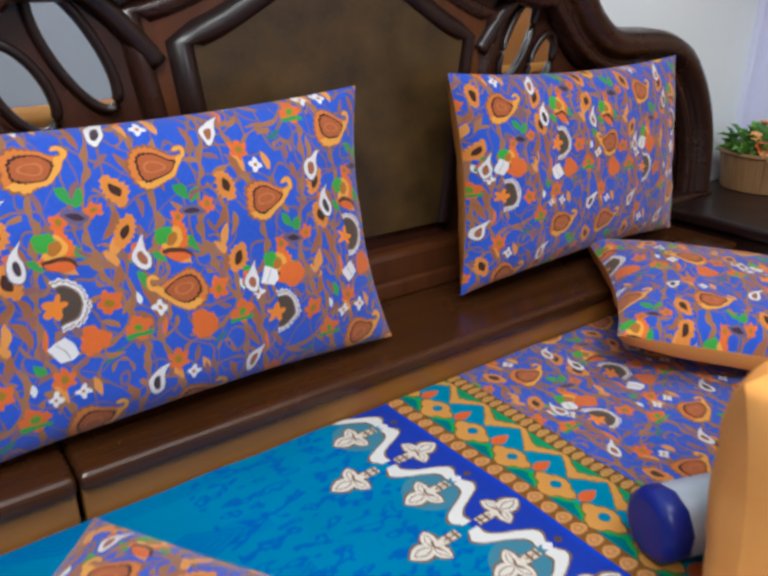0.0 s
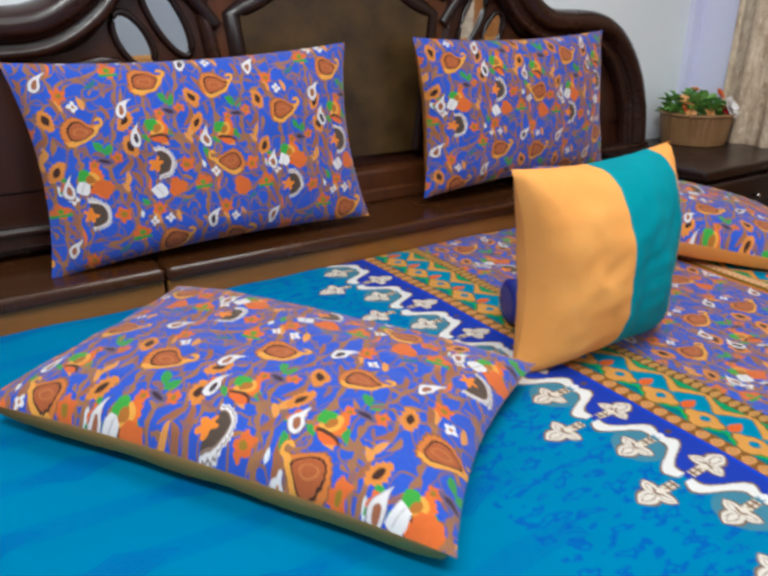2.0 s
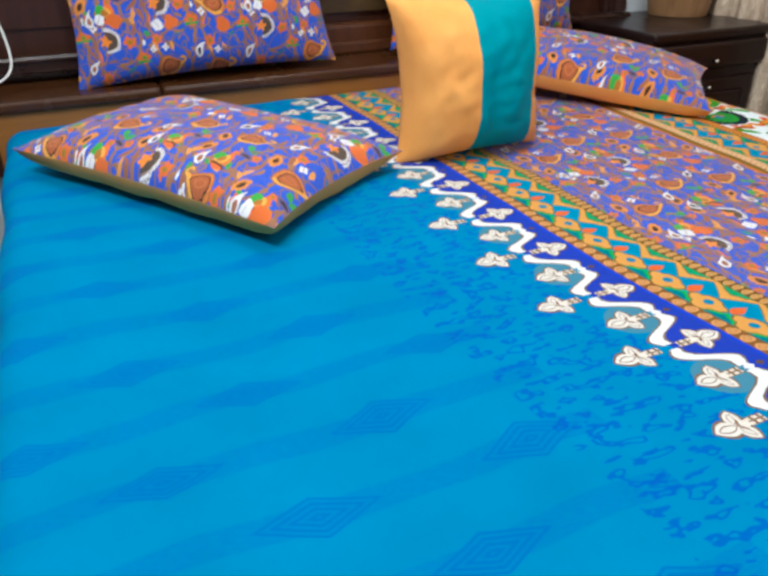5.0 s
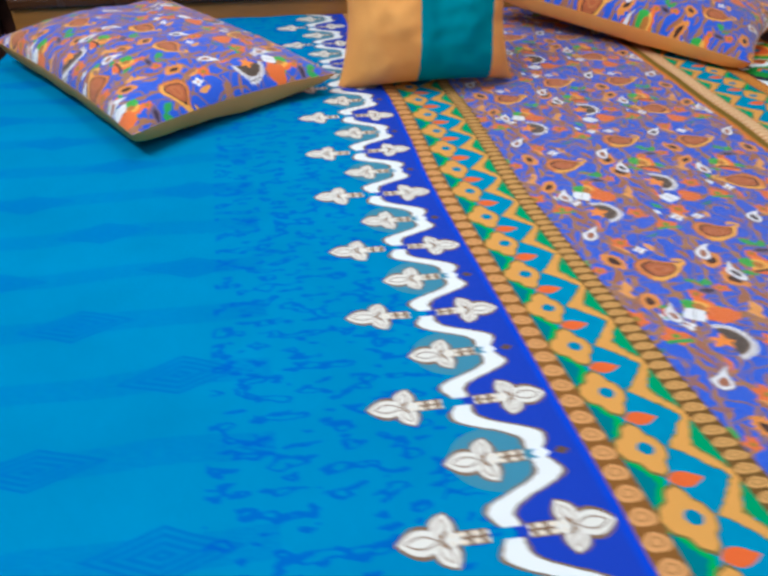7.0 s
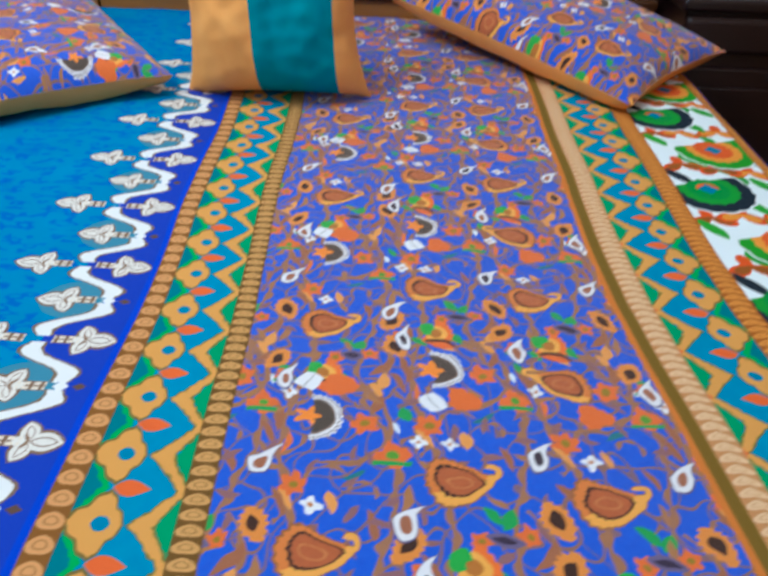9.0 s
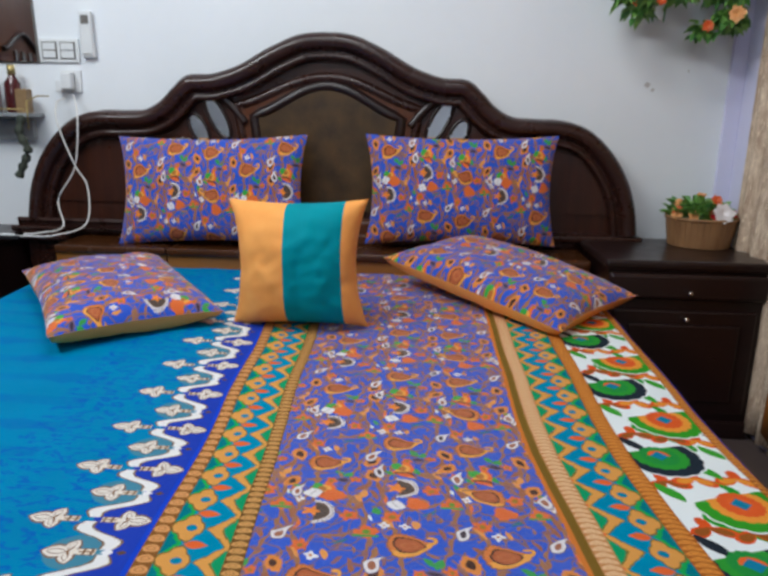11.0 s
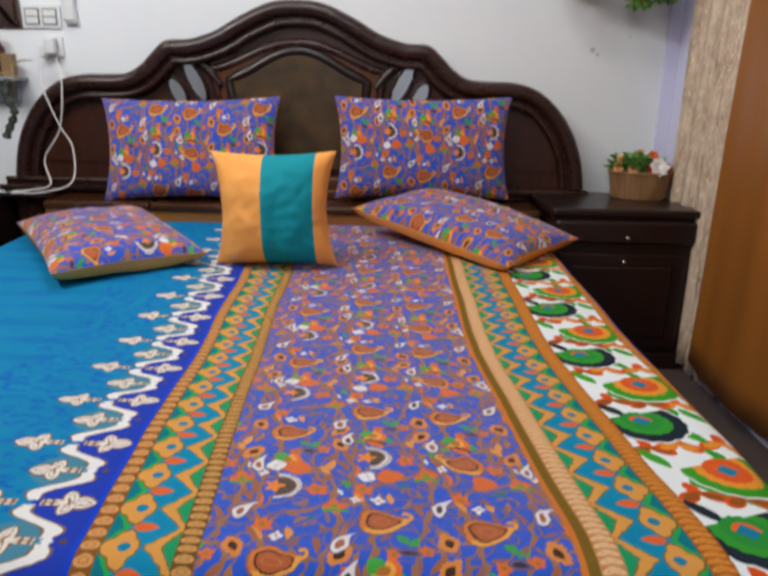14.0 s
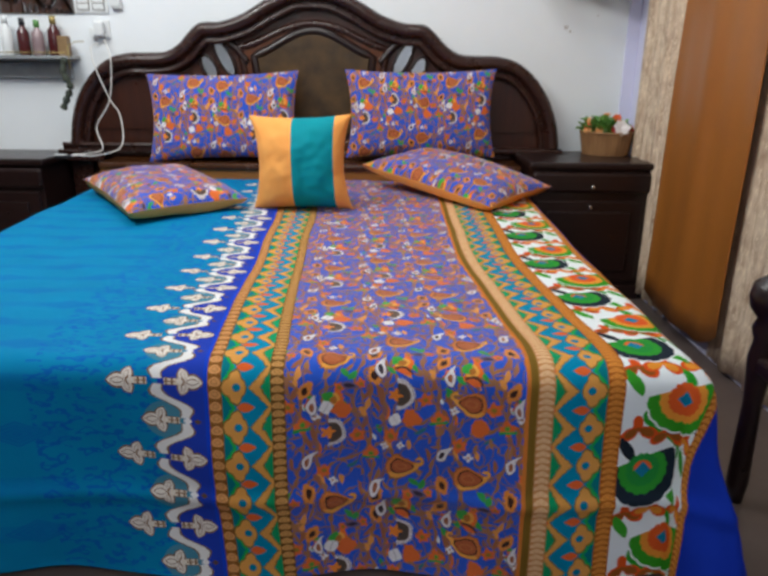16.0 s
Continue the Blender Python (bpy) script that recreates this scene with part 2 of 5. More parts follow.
def print_blooms(wu, wv, tone, col):
    # ragged orange blooms: place, size, lobes, green eye
    for cx, cy, size, lobes, eye in ((0.038, 0.142, 0.0150, 5.0, 0.0), (0.064, 0.105, 0.0165, 4.0, 1.0), (-0.026, 0.068, 0.0145, 6.0, 0.0), (0.046, -0.050, 0.0105, 5.0, 0.0), (0.006, -0.058, 0.0105, 5.0, 0.0), (-0.046, -0.092, 0.0125, 5.0, 1.0)):
        x, y, k = spot(wu, wv, cx, cy)
        r, a = ln(x, y), at(y, x)
        col = mix(r < size * (0.84 + 0.16 * cs(a * lobes + cx * 90.0) + 0.05 * cs(a * 11.0)), col, mix(tone, lin(228, 112, 46), lin(216, 100, 44)))
        col = mix((r < size * 0.30), col, lin(150, 120, 30) if eye == 0.0 else lin(92, 150, 44))
        if eye:
            col = mix((fabs(y + size * 0.55) < size * 0.16) * (fabs(x) < size * 1.0), col, GREEN)
    # half flowers with a green cup and yellow rings
    x, y, k = spot(wu, wv, -0.006, -0.082, -35.0)
    r, a = ln(x, y), at(y, x)
    open_ = x > -0.006
    col = mix((r < 0.0215 + 0.0012 * cs(a * 16.0)) * open_, col, lin(234, 112, 40))
    col = mix((r < 0.0145) * open_, col, lin(238, 168, 70))
    col = mix((r < 0.0080), col, lin(180, 110, 40))
    col = mix((lens(y, x + 0.010, 0.022, 0.024) > 0.0) * (r > 0.0055), col, lin(52, 166, 62))
    # seed heads
    for cx, cy, deg in ((0.073, -0.034, 20.0), (-0.056, -0.064, -35.0)):
        x, y, k = spot(wu, wv, cx, cy, deg)
        f = lens(x, y, 0.044, 0.025)
        col = mix(f > 0.0015 * cs(y * 900.0), col, lin(222, 136, 56))
        col = mix(lens(x, y, 0.020, 0.0115) > 0.0, col, DARK)
    # dark seeds in grey and in orange
    x, y, k = spot(wu, wv, 0.025, -0.054, 80.0)
    col = mix(lens(x, y, 0.034, 0.015) > 0.0, col, lin(104, 92, 128))
    col = mix(lens(x, y, 0.022, 0.0075) > 0.0, col, lin(44, 38, 62))
    x, y, k = spot(wu, wv, -0.002, 0.195, 68.0)
    col = mix(lens(x, y, 0.036, 0.018) > 0.0, col, lin(78, 46, 32))
    col = mix(lens(x + 0.0025, y + 0.001, 0.030, 0.012) > 0.0, col, lin(226, 104, 44))
    # white blossoms
    for cx, cy in ((-0.008, 0.046), (0.090, 0.122)):
        x, y, k = spot(wu, wv, cx, cy)
        r, a = ln(x, y), at(y, x)
        col = mix(r < 0.0092 * (0.78 + 0.22 * cs(a * 4.0 + 0.8)), col, WHITE)
        col = mix(r < 0.0022, col, lin(190, 120, 60))
    return (col,)


def print_suns(wu, wv, tone, col):
    # half suns with a white lace edge; in every third column they stand on their head, in another a paisley takes their place
    x, y, k = spot(wu, wv, -0.011, 0.150)
    suns = k < 1.5
    yf = y * (1.0 - (k < 0.5) * 2.0)
    r, a = ln(x, y), at(y, x)
    lace = (a > -1.75) * (a < 1.75) * suns
    col = mix((r < 0.0290 + 0.0010 * cs(a * 26.0)) * lace, col, lin(236, 232, 232))
    col = mix((fabs(r - 0.0262 - 0.0010 * cs(a * 26.0)) < 0.0008) * lace, col, lin(128, 112, 112))
    col = mix((r < 0.0225) * lace, col, lin(140, 116, 104))
    col = mix((r < 0.0205) * lace, col, lin(74, 66, 58))
    r2, a2 = ln(x + 0.007, y), at(y, x + 0.007)
    col = mix((r2 < 0.0145 * (0.76 + 0.24 * cs(a2 * 5.0))) * suns, col, lin(240, 136, 44))
    bx, by = x - 0.024, yf + 0.046
    br, ba = ln(bx, by), at(by, bx)
    col = mix(br < 0.0190 * (0.88 + 0.10 * cs(ba * 3.0 + 0.6) + 0.05 * cs(ba * 9.0)), col, mix(tone, lin(230, 112, 44), lin(216, 100, 42)))
    qx, qy = 0.906 * (x + 0.008) + 0.423 * (yf + 0.050), 0.906 * (yf + 0.050) - 0.423 * (x + 0.008)
    bud = mx(fabs(qx), fabs(qy) * 0.95) + 0.14 * mn(fabs(qx), fabs(qy))
    col = mix((bud < 0.0118) * suns, col, WHITE)
    col = mix((fabs(qx) < 0.0008) * (bud < 0.010) * suns, col, lin(180, 176, 176))
    col = paisley(col, x * -1.34, y * 1.32, k > 1.5, tone)
    # white commas
    for cx, cy, deg in ((0.074, 0.036, -14.0), (-0.044, 0.205, 12.0)):
        x, y, k = spot(wu, wv, cx, cy, deg)
        col = call(COMMA, col, x, y, (k > 0.5) * (k < 1.5))
    # large paisleys
    x, y, k = spot(wu, wv, 0.0, 0.0, -6.0)
    return (paisley(col, x * 1.34, y * 1.30, 1.0, tone),)


def print_all(u, v):
    wu, wv, tone, col = call(PRINT_GROUND, u, v)
    col = call(PRINT_BLOOMS, wu, wv, tone, col)
    return (call(PRINT_SUNS, wu, wv, tone, col),)


PRINT_GROUND = grouped("print_ground", ("U", "V"), ("WU", "WV", "Tone", "Colour"), print_ground)
PRINT_BLOOMS = grouped("print_blooms", ("WU", "WV", "Tone", "Colour"), ("Colour",), print_blooms)
PRINT_SUNS = grouped("print_suns", ("WU", "WV", "Tone", "Colour"), ("Colour",), print_suns)
PAISLEY_PRINT = grouped("paisley_print", ("U", "V"), ("Colour",), print_all)


def paisley_print(u, v):
    return call(PAISLEY_PRINT, u, v)


def weave(b, u, v, strength=0.25):
    w = sn(u * 4200.0) * sn(v * 4200.0)
    crumple = noise_at(vec(u, v), 26.0, 3.0)
    folds = noise_at(vec(u * 0.8 + v * 0.5, v * 1.6), 7.0, 2.0)
    bump(b, w * 0.1 + crumple + folds * 1.8, strength, 0.005)


def make_print():
    m, b = fresh("paisley_cotton", 0.8, 0.0, 0.25)
    b.inputs["Specular IOR Level"].default_value = 0.12
    u, v = uv_of()
    put_colour(b, mix(0.08, paisley_print(u, v), lin(150, 108, 100)))
    b.inputs["Sheen Weight"].default_value, b.inputs["Sheen Roughness"].default_value, b.inputs["Sheen Tint"].default_value = 0.36, 0.45, (1.0, 0.74, 0.62, 1)
    weave(b, u, v)
    return m


def rope(col, s, v, lo, hi, ca, cb, pitch=0.0125, lean=0.9):
    """A band from lo to hi of twisted cord."""
    inside = (s > lo) * (s < hi)
    mid, half = (lo + hi) / 2, (hi - lo) / 2
    ph = fr(v / pitch + lean * fabs(s - mid) / half * 0.45) - 0.5
    q = (s - mid) / half
    oval = sq(q * q * 0.62 + ph * ph * 3.6)
    band = mix(oval < 0.72, cb, ca)
    band = mix(fabs(oval - 0.34) < 0.07, band, mix(0.5, ca, cb))
    band = mix(fabs(ph) > 0.43, band, cb)
    return mix(inside, col, band)


def diamonds(col, s, v, lo, hi):
    """Teal band with ochre lozenges, zigzag and red drops; s grows from the lozenge side."""
    inside = (s > lo) * (s < hi)
    w = hi - lo
    band = mix(noise_at(vec(s, v), 60.0), lin(0, 126, 168), lin(0, 142, 178))
    p = 0.0741
    t = fr(v / p + 0.64)
    zig = fabs(t - 0.5) * 2.0
    q = (s - lo) / w
    wig = (noise_at(vec(s, v), 150.0, 1.0) - 0.5) * 0.09
    band = mix(q < 0.24 * zig + wig, band, lin(0, 116, 128))
    band = mix(fabs(q - 0.25 * zig + 0.02 + wig) < 0.042, band, lin(32, 164, 80))
    band = mix(q > 1.03 - 0.22 * (1.0 - zig) + wig, band, lin(22, 150, 96))
    # chevrons, heavy at the point towards the lozenge
    zq = q - 0.68 - 0.32 * zig + wig
    heavy = 0.050 + 0.060 * pw(1.0 - zig, 2.0)
    band = mix(fabs(zq) < heavy + 0.026, band, lin(120, 110, 50))
    band = mix(fabs(zq) < heavy, band, lin(218, 154, 76))
    # lozenges: a pointed eye with ragged shoulders
    y = (t - 0.5) * p
    x = (q - 0.310) * w
    xs = x * (1.0 + (x < 0.0) * -0.20 + (x > 0.0) * 0.30)
    ax, ay = fabs(xs) / 0.0225, fabs(y) / 0.0315
    star = ax + ay + 0.07 * cs(at(ay, ax) * 8.0) + wig * 0.6
    band = mix(star < 1.20, band, lin(120, 100, 50))
    band = mix(star < 1.07, band, lin(218, 154, 76))
    hole = ln(x / 0.0080, y / 0.0098) + fabs(y) * 30.0
    band = mix(hole < 1.0, band, lin(0, 124, 160))
    y2 = (fr(t + 0.5) - 0.5) * p
    x2 = (q - 0.49) * w
    tear = 0.0085 * (1.0 - (x2 / 0.0165) * (x2 / 0.0165)) * (1.0 - x2 * 22.0) - fabs(y2)
    band = mix(tear > 0.0, band, lin(224, 100, 46))
    return mix(inside, col, band)


def make_spread():
    m, b = fresh("bedspread_cotton", 0.8, 0.0, 0.25)
    b.inputs["Specular IOR Level"].default_value = 0.12
    u, v = uv_of()
    co = vec(u, v)
    # turquoise ground with tone-on-tone rows of lozenges
    soft = noise_at(co, 9.0, 3.0)
    fine = noise_at(vec(u * 3.0, v * 26.0), 30.0, 2.0)
    turq = mix(soft, lin(0, 117, 164), lin(0, 135, 184))
    t = v / 0.105 + (noise_at(co, 4.0) - 0.5) * 0.35
    row = fabs(fr(t) - 0.5)
    lines = (row < 0.16) * (0.35 + 0.65 * (fine > 0.5))
    lz = fabs(fr(u / 0.24 + 0.5 * Ex.op("FLOORED_MODULO", fl(t), 2.0)) - 0.5) * 2.3 + row * 2.4
    loz = (lz < 0.62) * (0.35 + 0.65 * (fabs(fr(lz * 6.0) - 0.5) < 0.25))
    away = u < -0.27
    turq = mix(mx(lines * 0.45, loz * 0.75) * away * 0.8, turq, lin(0, 88, 172))
    near = (u > -0.33) * (u < -0.10)
    sprig = noise_at(vec(u, v * 2.0), 36.0, 1.5)
    turq = mix((fabs(sprig - 0.60) < 0.050) * near * 0.75, turq, lin(0, 84, 178))
    col = turq
    # royal blue band and white scalloped border
    P = 0.1482
    t = fr(v / P + 0.014)
    c = cs(t * 6.2832) - 0.27 * cs(t * 18.8496)
    wave = -0.068 + 0.030 * c + (noise_at(co, 120.0, 1.0) - 0.5) * 0.005
    slope = sq(1.0 + 3.0 * sn(t * 6.2832) * sn(t * 6.2832))
    dist = fabs(u - wave) / slope
    col = mix(u > wave, col, lin(30, 60, 172))
    yp = (fr(t + 0.5) - 0.5) * P
    col = mix((((u + 0.080) / 0.043) * ((u + 0.080) / 0.043) + (yp / 0.036) * (yp / 0.036) < 1.0) * (u < wave), col, lin(70, 132, 156))
    gap = mn(fabs(t - 0.5), 0.5 - fabs(t - 0.5)) > 0.035
    col = mix((dist < 0.0092) * gap, col, lin(126, 100, 78))
    col = mix((dist < 0.0066) * gap, col, lin(230, 228, 226))

    def fleur(col, cu, off, size, way):
        """A three-petalled flower with a beaded stalk; way -1 points to the turquoise."""
        y = (fr(t + off) - 0.5) * P / size
        x = (u - cu) * way / size
        ya = fabs(y)
        tf = (x - 0.0160) / 0.0185
        front = fabs(tf) * fabs(tf) + ya / 0.0115
        # the two side petals are one, mirrored
        ang = math.radians(112)
        dx, dy = x + 0.0005, ya - 0.0112
        ts = (dx * math.cos(ang) + dy * math.sin(ang)) / 0.0138
        side = ts * ts + fabs(dy * math.cos(ang) - dx * math.sin(ang) - 9.0 * dx * dx) / 0.0088
        base = ln((x + 0.004) / 0.010, ya / 0.007)
        e = mn(mn(front, side), base)
        stalk = (ya < 0.0068) * (x < -0.006) * (x > -0.036)
        col = mix(mx(e < 1.32, stalk), col, lin(128, 98, 76))
        col = mix(e < 1.0, col, lin(226, 218, 208))
        col = mix((fabs(front - 0.46) < 0.07), col, lin(132, 98, 70))
        col = mix((fabs(side - 0.40) < 0.07), col, lin(150, 116, 88))
        col = mix((fabs(x - 0.001 + 0.6 * ya) < 0.0017) * (ya < 0.008), col, lin(132, 98, 70))
        bead = (fabs(fr(x / 0.0105) - 0.5) < 0.32) * (fabs(ya - 0.0034) < 0.0022) * stalk
        return mix(bead, col, lin(226, 210, 190))

    col = fleur(col, -0.147, 0.0, 1.02, -1.0)
    col = fleur(col, -0.092, 0.5, 1.0, -1.0)
    col = fleur(col, -0.043, 0.0, 1.0, 1.0)
    yy = (fr(t + 0.5) - 0.5) * P
    col = mix((fabs(u + 0.041) + fabs(yy)) < 0.0085, col, WHITE)
    col = mix((fabs(u + 0.022) + fabs(yy) * 1.4) < 0.0075, col, lin(96, 72, 62))
    col = mix((u > -0.008), col, mix(soft, lin(14, 58, 184), lin(20, 70, 202)))
    # bands on the lozenge side
    col = rope(col, u, v, 0.0, 0.025, lin(212, 150, 92), lin(134, 86, 36), 0.0225, 0.2)
    col = diamonds(col, u, v, 0.025, 0.1135)
    col = rope(col, u, v, 0.1135, 0.139, lin(206, 152, 88), lin(112, 78, 34), 0.0155, 0.3)
    # middle print
    col = mix((u > 0.139) * (u < 0.582), col, mix(0.04, paisley_print(u - 0.232, v + 0.245), lin(150, 110, 100)))
    r = u - 0.59
    col = mix((r > -0.008) * (r < 0.0), col, lin(206, 120, 50))
    col = mix((r > 0.0) * (r < 0.014), col, lin(122, 94, 34))
    col = rope(col, r, v, 0.014, 0.044, lin(226, 186, 142), lin(196, 136, 84), 0.013)
    col = diamonds(col, 0.195 - r, v, 0.055, 0.151)
    col = rope(col, r, v, 0.14, 0.172, lin(216, 140, 60), lin(166, 92, 30))
    # white band with large flowers on a green vine
    band = mix(soft, lin(226, 234, 236), lin(240, 246, 246))
    Q = 0.2964
    tq = v / Q - 0.167
    vine = 0.255 + 0.036 * sn(tq * 12.566)
    band = mix(fabs(r - vine) < 0.0095, band, lin(44, 150, 40))
    for cu, off, turn in ((0.205, 0.22, 1.0), (0.312, 0.27, -1.0), (0.196, 0.80, 1.0), (0.315, 0.74, -1.0), (0.262, 0.25, 1.0), (0.245, 0.76, -1.0)):
        x, y = r - cu, (fr(tq + off) - 0.5) * Q
        a = at(y, x * turn)
        f = 0.043 * (0.52 + 0.30 * cs(a * 3.0 + 1.2) + 0.14 * cs(a * 2.0)) - ln(x, y)
        band = mix(f > 0.0, band, lin(218, 84, 30))
        band = mix((f > 0.008) * (y < 0.004), band, lin(150, 84, 30) if turn > 0 else lin(230, 146, 50))
    for cu, off, dark in ((0.188, 0.36, True), (0.322, 0.10, True), (0.19, 0.90, False), (0.28, 0.66, False), (0.32, 0.42, False)):
        x, y = r - cu, (fr(tq + off) - 0.5) * Q
        f = 0.013 * (1.0 - (y / 0.027) * (y / 0.027)) - fabs(x + y * 0.5)
        band = mix(f > 0.0, band, lin(30, 40, 50) if dark else lin(60, 158, 44))
    for cu, off, outer, ring, inner in ((0.283, 0.0, lin(56, 152, 36), lin(232, 150, 56), lin(222, 92, 38)), (0.222, 0.5, lin(30, 42, 54), lin(50, 152, 50), lin(40, 142, 60))):
        x, y = r - cu, (fr(tq + off) - 0.5) * Q
        rr, a = ln(x, y), at(y, x)
        lobe = 0.0030 * fabs(sn(a * 8.0))
        low = (y - 0.35 * x) < 0.026
        band = mix((rr < 0.072 + lobe) * low, band, lin(232, 238, 238))
        band = mix((rr < 0.068 + lobe) * low, band, outer)
        band = mix((rr < 0.046 + lobe) * low, band, ring)
        band = mix((rr < 0.031 + lobe), band, inner)
        band = mix((rr < 0.019) * (y > 0.0), band, lin(224, 100, 44))
        band = mix((fabs(x) + fabs(y)) < 0.016, band, lin(20, 124, 160))
    col = mix((r > 0.172) * (r < 0.338), col, band)
    col = rope(col, r, v, 0.338, 0.366, lin(220, 146, 66), lin(166, 92, 30))
    col = mix(r > 0.366, col, mix(soft, lin(14, 46, 160), lin(22, 58, 184)))
    put_colour(b, col)
    fuzzy = (u > 0.139) * (u < 0.582) * 0.36
    Ex.tree.links.new(fuzzy.s, b.inputs["Sheen Weight"])
    b.inputs["Sheen Roughness"].default_value, b.inputs["Sheen Tint"].default_value = 0.45, (1.0, 0.72, 0.62, 1)
    weave(b, u, v, 0.42)
    return m


PRINT = make_print()
SPREAD = make_spread()
ORANGE_CLOTH = plain("orange_cotton", lin(242, 158, 78), lin(250, 176, 96), 0.75, 0, 14, 0.09, 0.003, spec=0.2)
TEAL_CLOTH = plain("teal_cotton", lin(0, 132, 146), lin(4, 150, 162), 0.75, 0, 14, 0.05, 0.003, spec=0.2)


def wood(name, c1, c2, rough=0.28, grain=(2.0, 26.0, 26.0), spec=0.5):
    m, b = fresh(name, rough, 0.0, spec)
    mp = Ex.tree.nodes.new("ShaderNodeMapping")
    mp.inputs["Scale"].default_value = grain
    Ex.tree.links.new(obj_coord(), mp.inputs[0])
    g = noise_at(mp.outputs[0], 1.6, 5.0, 0.6)
    big = noise_at(obj_coord(), 3.0, 2.0)
    f = Ex.op("MULTIPLY_ADD", g - 0.5, 2.2, 0.5) * 0.65 + big * 0.35
    f.s.node.use_clamp = True
    put_colour(b, mix(f, c1, c2))
    rn = noise_at(obj_coord(), 14.0, 3.0)
    Ex.tree.links.new((rough - 0.08 + rn * 0.18).s, b.inputs["Roughness"])
    bump(b, g, 0.08, 0.001)
    return m


WOOD_DARK = wood("dark_stained_wood", lin(34, 18, 15), lin(58, 31, 23), 0.27)
WOOD_RED = wood("reddish_wood_panel", lin(58, 30, 15), lin(94, 50, 22), 0.3, (26.0, 26.0, 2.0))
WOOD_SIDE = wood("dark_reddish_panel", lin(40, 20, 15), lin(74, 38, 24), 0.3, (26.0, 26.0, 2.0))
WOOD_LIGHT = wood("brown_wood_fascia", lin(124, 78, 30), lin(164, 106, 46), 0.35)
WOOD_SHELF = wood("brown_polished_shelf", lin(50, 27, 14), lin(84, 47, 20), 0.24)
WOOD_BLACK = wood("nearly_black_wood", lin(22, 12, 12), lin(40, 22, 20), 0.3)
BURL = plain("mottled_brown_veneer", lin(30, 22, 14), lin(92, 68, 36), 0.35, 0, 14, 0.1, 0.001)
WALL_PAINT = plain("white_wall_paint", lin(228, 232, 236), lin(238, 241, 244), 0.7, 0, 2.2, 0.12, 0.002, spec=0.3)
SCUFF = plain("chipped_paint", lin(186, 182, 178), lin(206, 204, 202), 0.8, 0, 60, 0.2)
LILAC_PAINT = plain("lilac_wall_paint", lin(212, 210, 236), lin(222, 221, 242), 0.7, 0, 2.2, 0.12, 0.002, spec=0.3)
FLOOR_TILE = plain("brown_floor", lin(78, 66, 62), lin(104, 90, 84), 0.35, 0, 5, 0.1, 0.001)
CURTAIN_BROWN = plain("brown_satin_curtain", lin(146, 86, 30), lin(164, 100, 38), 0.45, 0, 5, 0.1, 0.002, (1, 1, 0.2))
WHITE_PLASTIC = plain("white_plastic", lin(218, 220, 220), lin(232, 234, 234), 0.35, 0, 20, 0.05, 0.0005)
GLASS_MIRROR, _b = fresh("mirror_glass", 0.03, 1.0)
_b.inputs["Base Color"].default_value = (0.82, 0.86, 0.88, 1)


def curtain_cloth():
    m, b = fresh("beige_patterned_curtain", 0.6, 0.0, 0.35)
    mp = Ex.tree.nodes.new("ShaderNodeMapping")
    mp.inputs["Scale"].default_value = (30, 30, 4)
    Ex.tree.links.new(obj_coord(), mp.inputs[0])
    s = noise_at(mp.outputs[0], 2.0, 4.0, 0.65)
    blot = noise_at(obj_coord(), 26.0, 3.0)
    f = Ex.op("MULTIPLY_ADD", s * 0.6 + blot * 0.4 - 0.5, 3.0, 0.5)
    f.s.node.use_clamp = True
    col = mix(f, lin(160, 130, 108), lin(228, 206, 180))
    col = mix((noise_at(mp.outputs[0], 9.0, 2.0) > 0.62) * 0.9, col, lin(244, 226, 196))
    put_colour(b, col)
    bump(b, s, 0.3, 0.003)
    return m


CURTAIN = curtain_cloth()


# ---- mesh helpers ----
def part(name, bm, material, parent=None, label=""):
    """Links a bmesh as one mesh object, under a thing or part if given."""
    me = bpy.data.meshes.new(name)
    bm.to_mesh(me)
    bm.free()
    for mat in (material if isinstance(material, (list, tuple)) else [material]):
        me.materials.append(mat)
    ob = new(name, me)
    if parent is not None:
        ob.parent = parent
    if label:
        tagged(ob, label)
    return ob


def empty(name, m, label, category, group="", kind=""):
    ob = new(name)
    ob.matrix_basis = m
    return tagged(ob, label, category, group, kind)


def smooth(bm, on=True):
    for f in bm.faces:
        f.smooth = on
    return bm


def box(x0, y0, z0, x1, y1, z1, bevel=0.004, bm=None, seg=2):
    bm = bm or bmesh.new()
    made = bmesh.ops.create_cube(bm, size=1.0)["verts"]
    for v in made:
        v.co = Vector(((x0 + x1) / 2 + v.co.x * (x1 - x0), (y0 + y1) / 2 + v.co.y * (y1 - y0), (z0 + z1) / 2 + v.co.z * (z1 - z0)))
    if bevel:
        edges = list({e for v in made for e in v.link_edges})
        bmesh.ops.bevel(bm, geom=edges, offset=bevel, segments=seg, affect="EDGES", profile=0.5)
    return bm


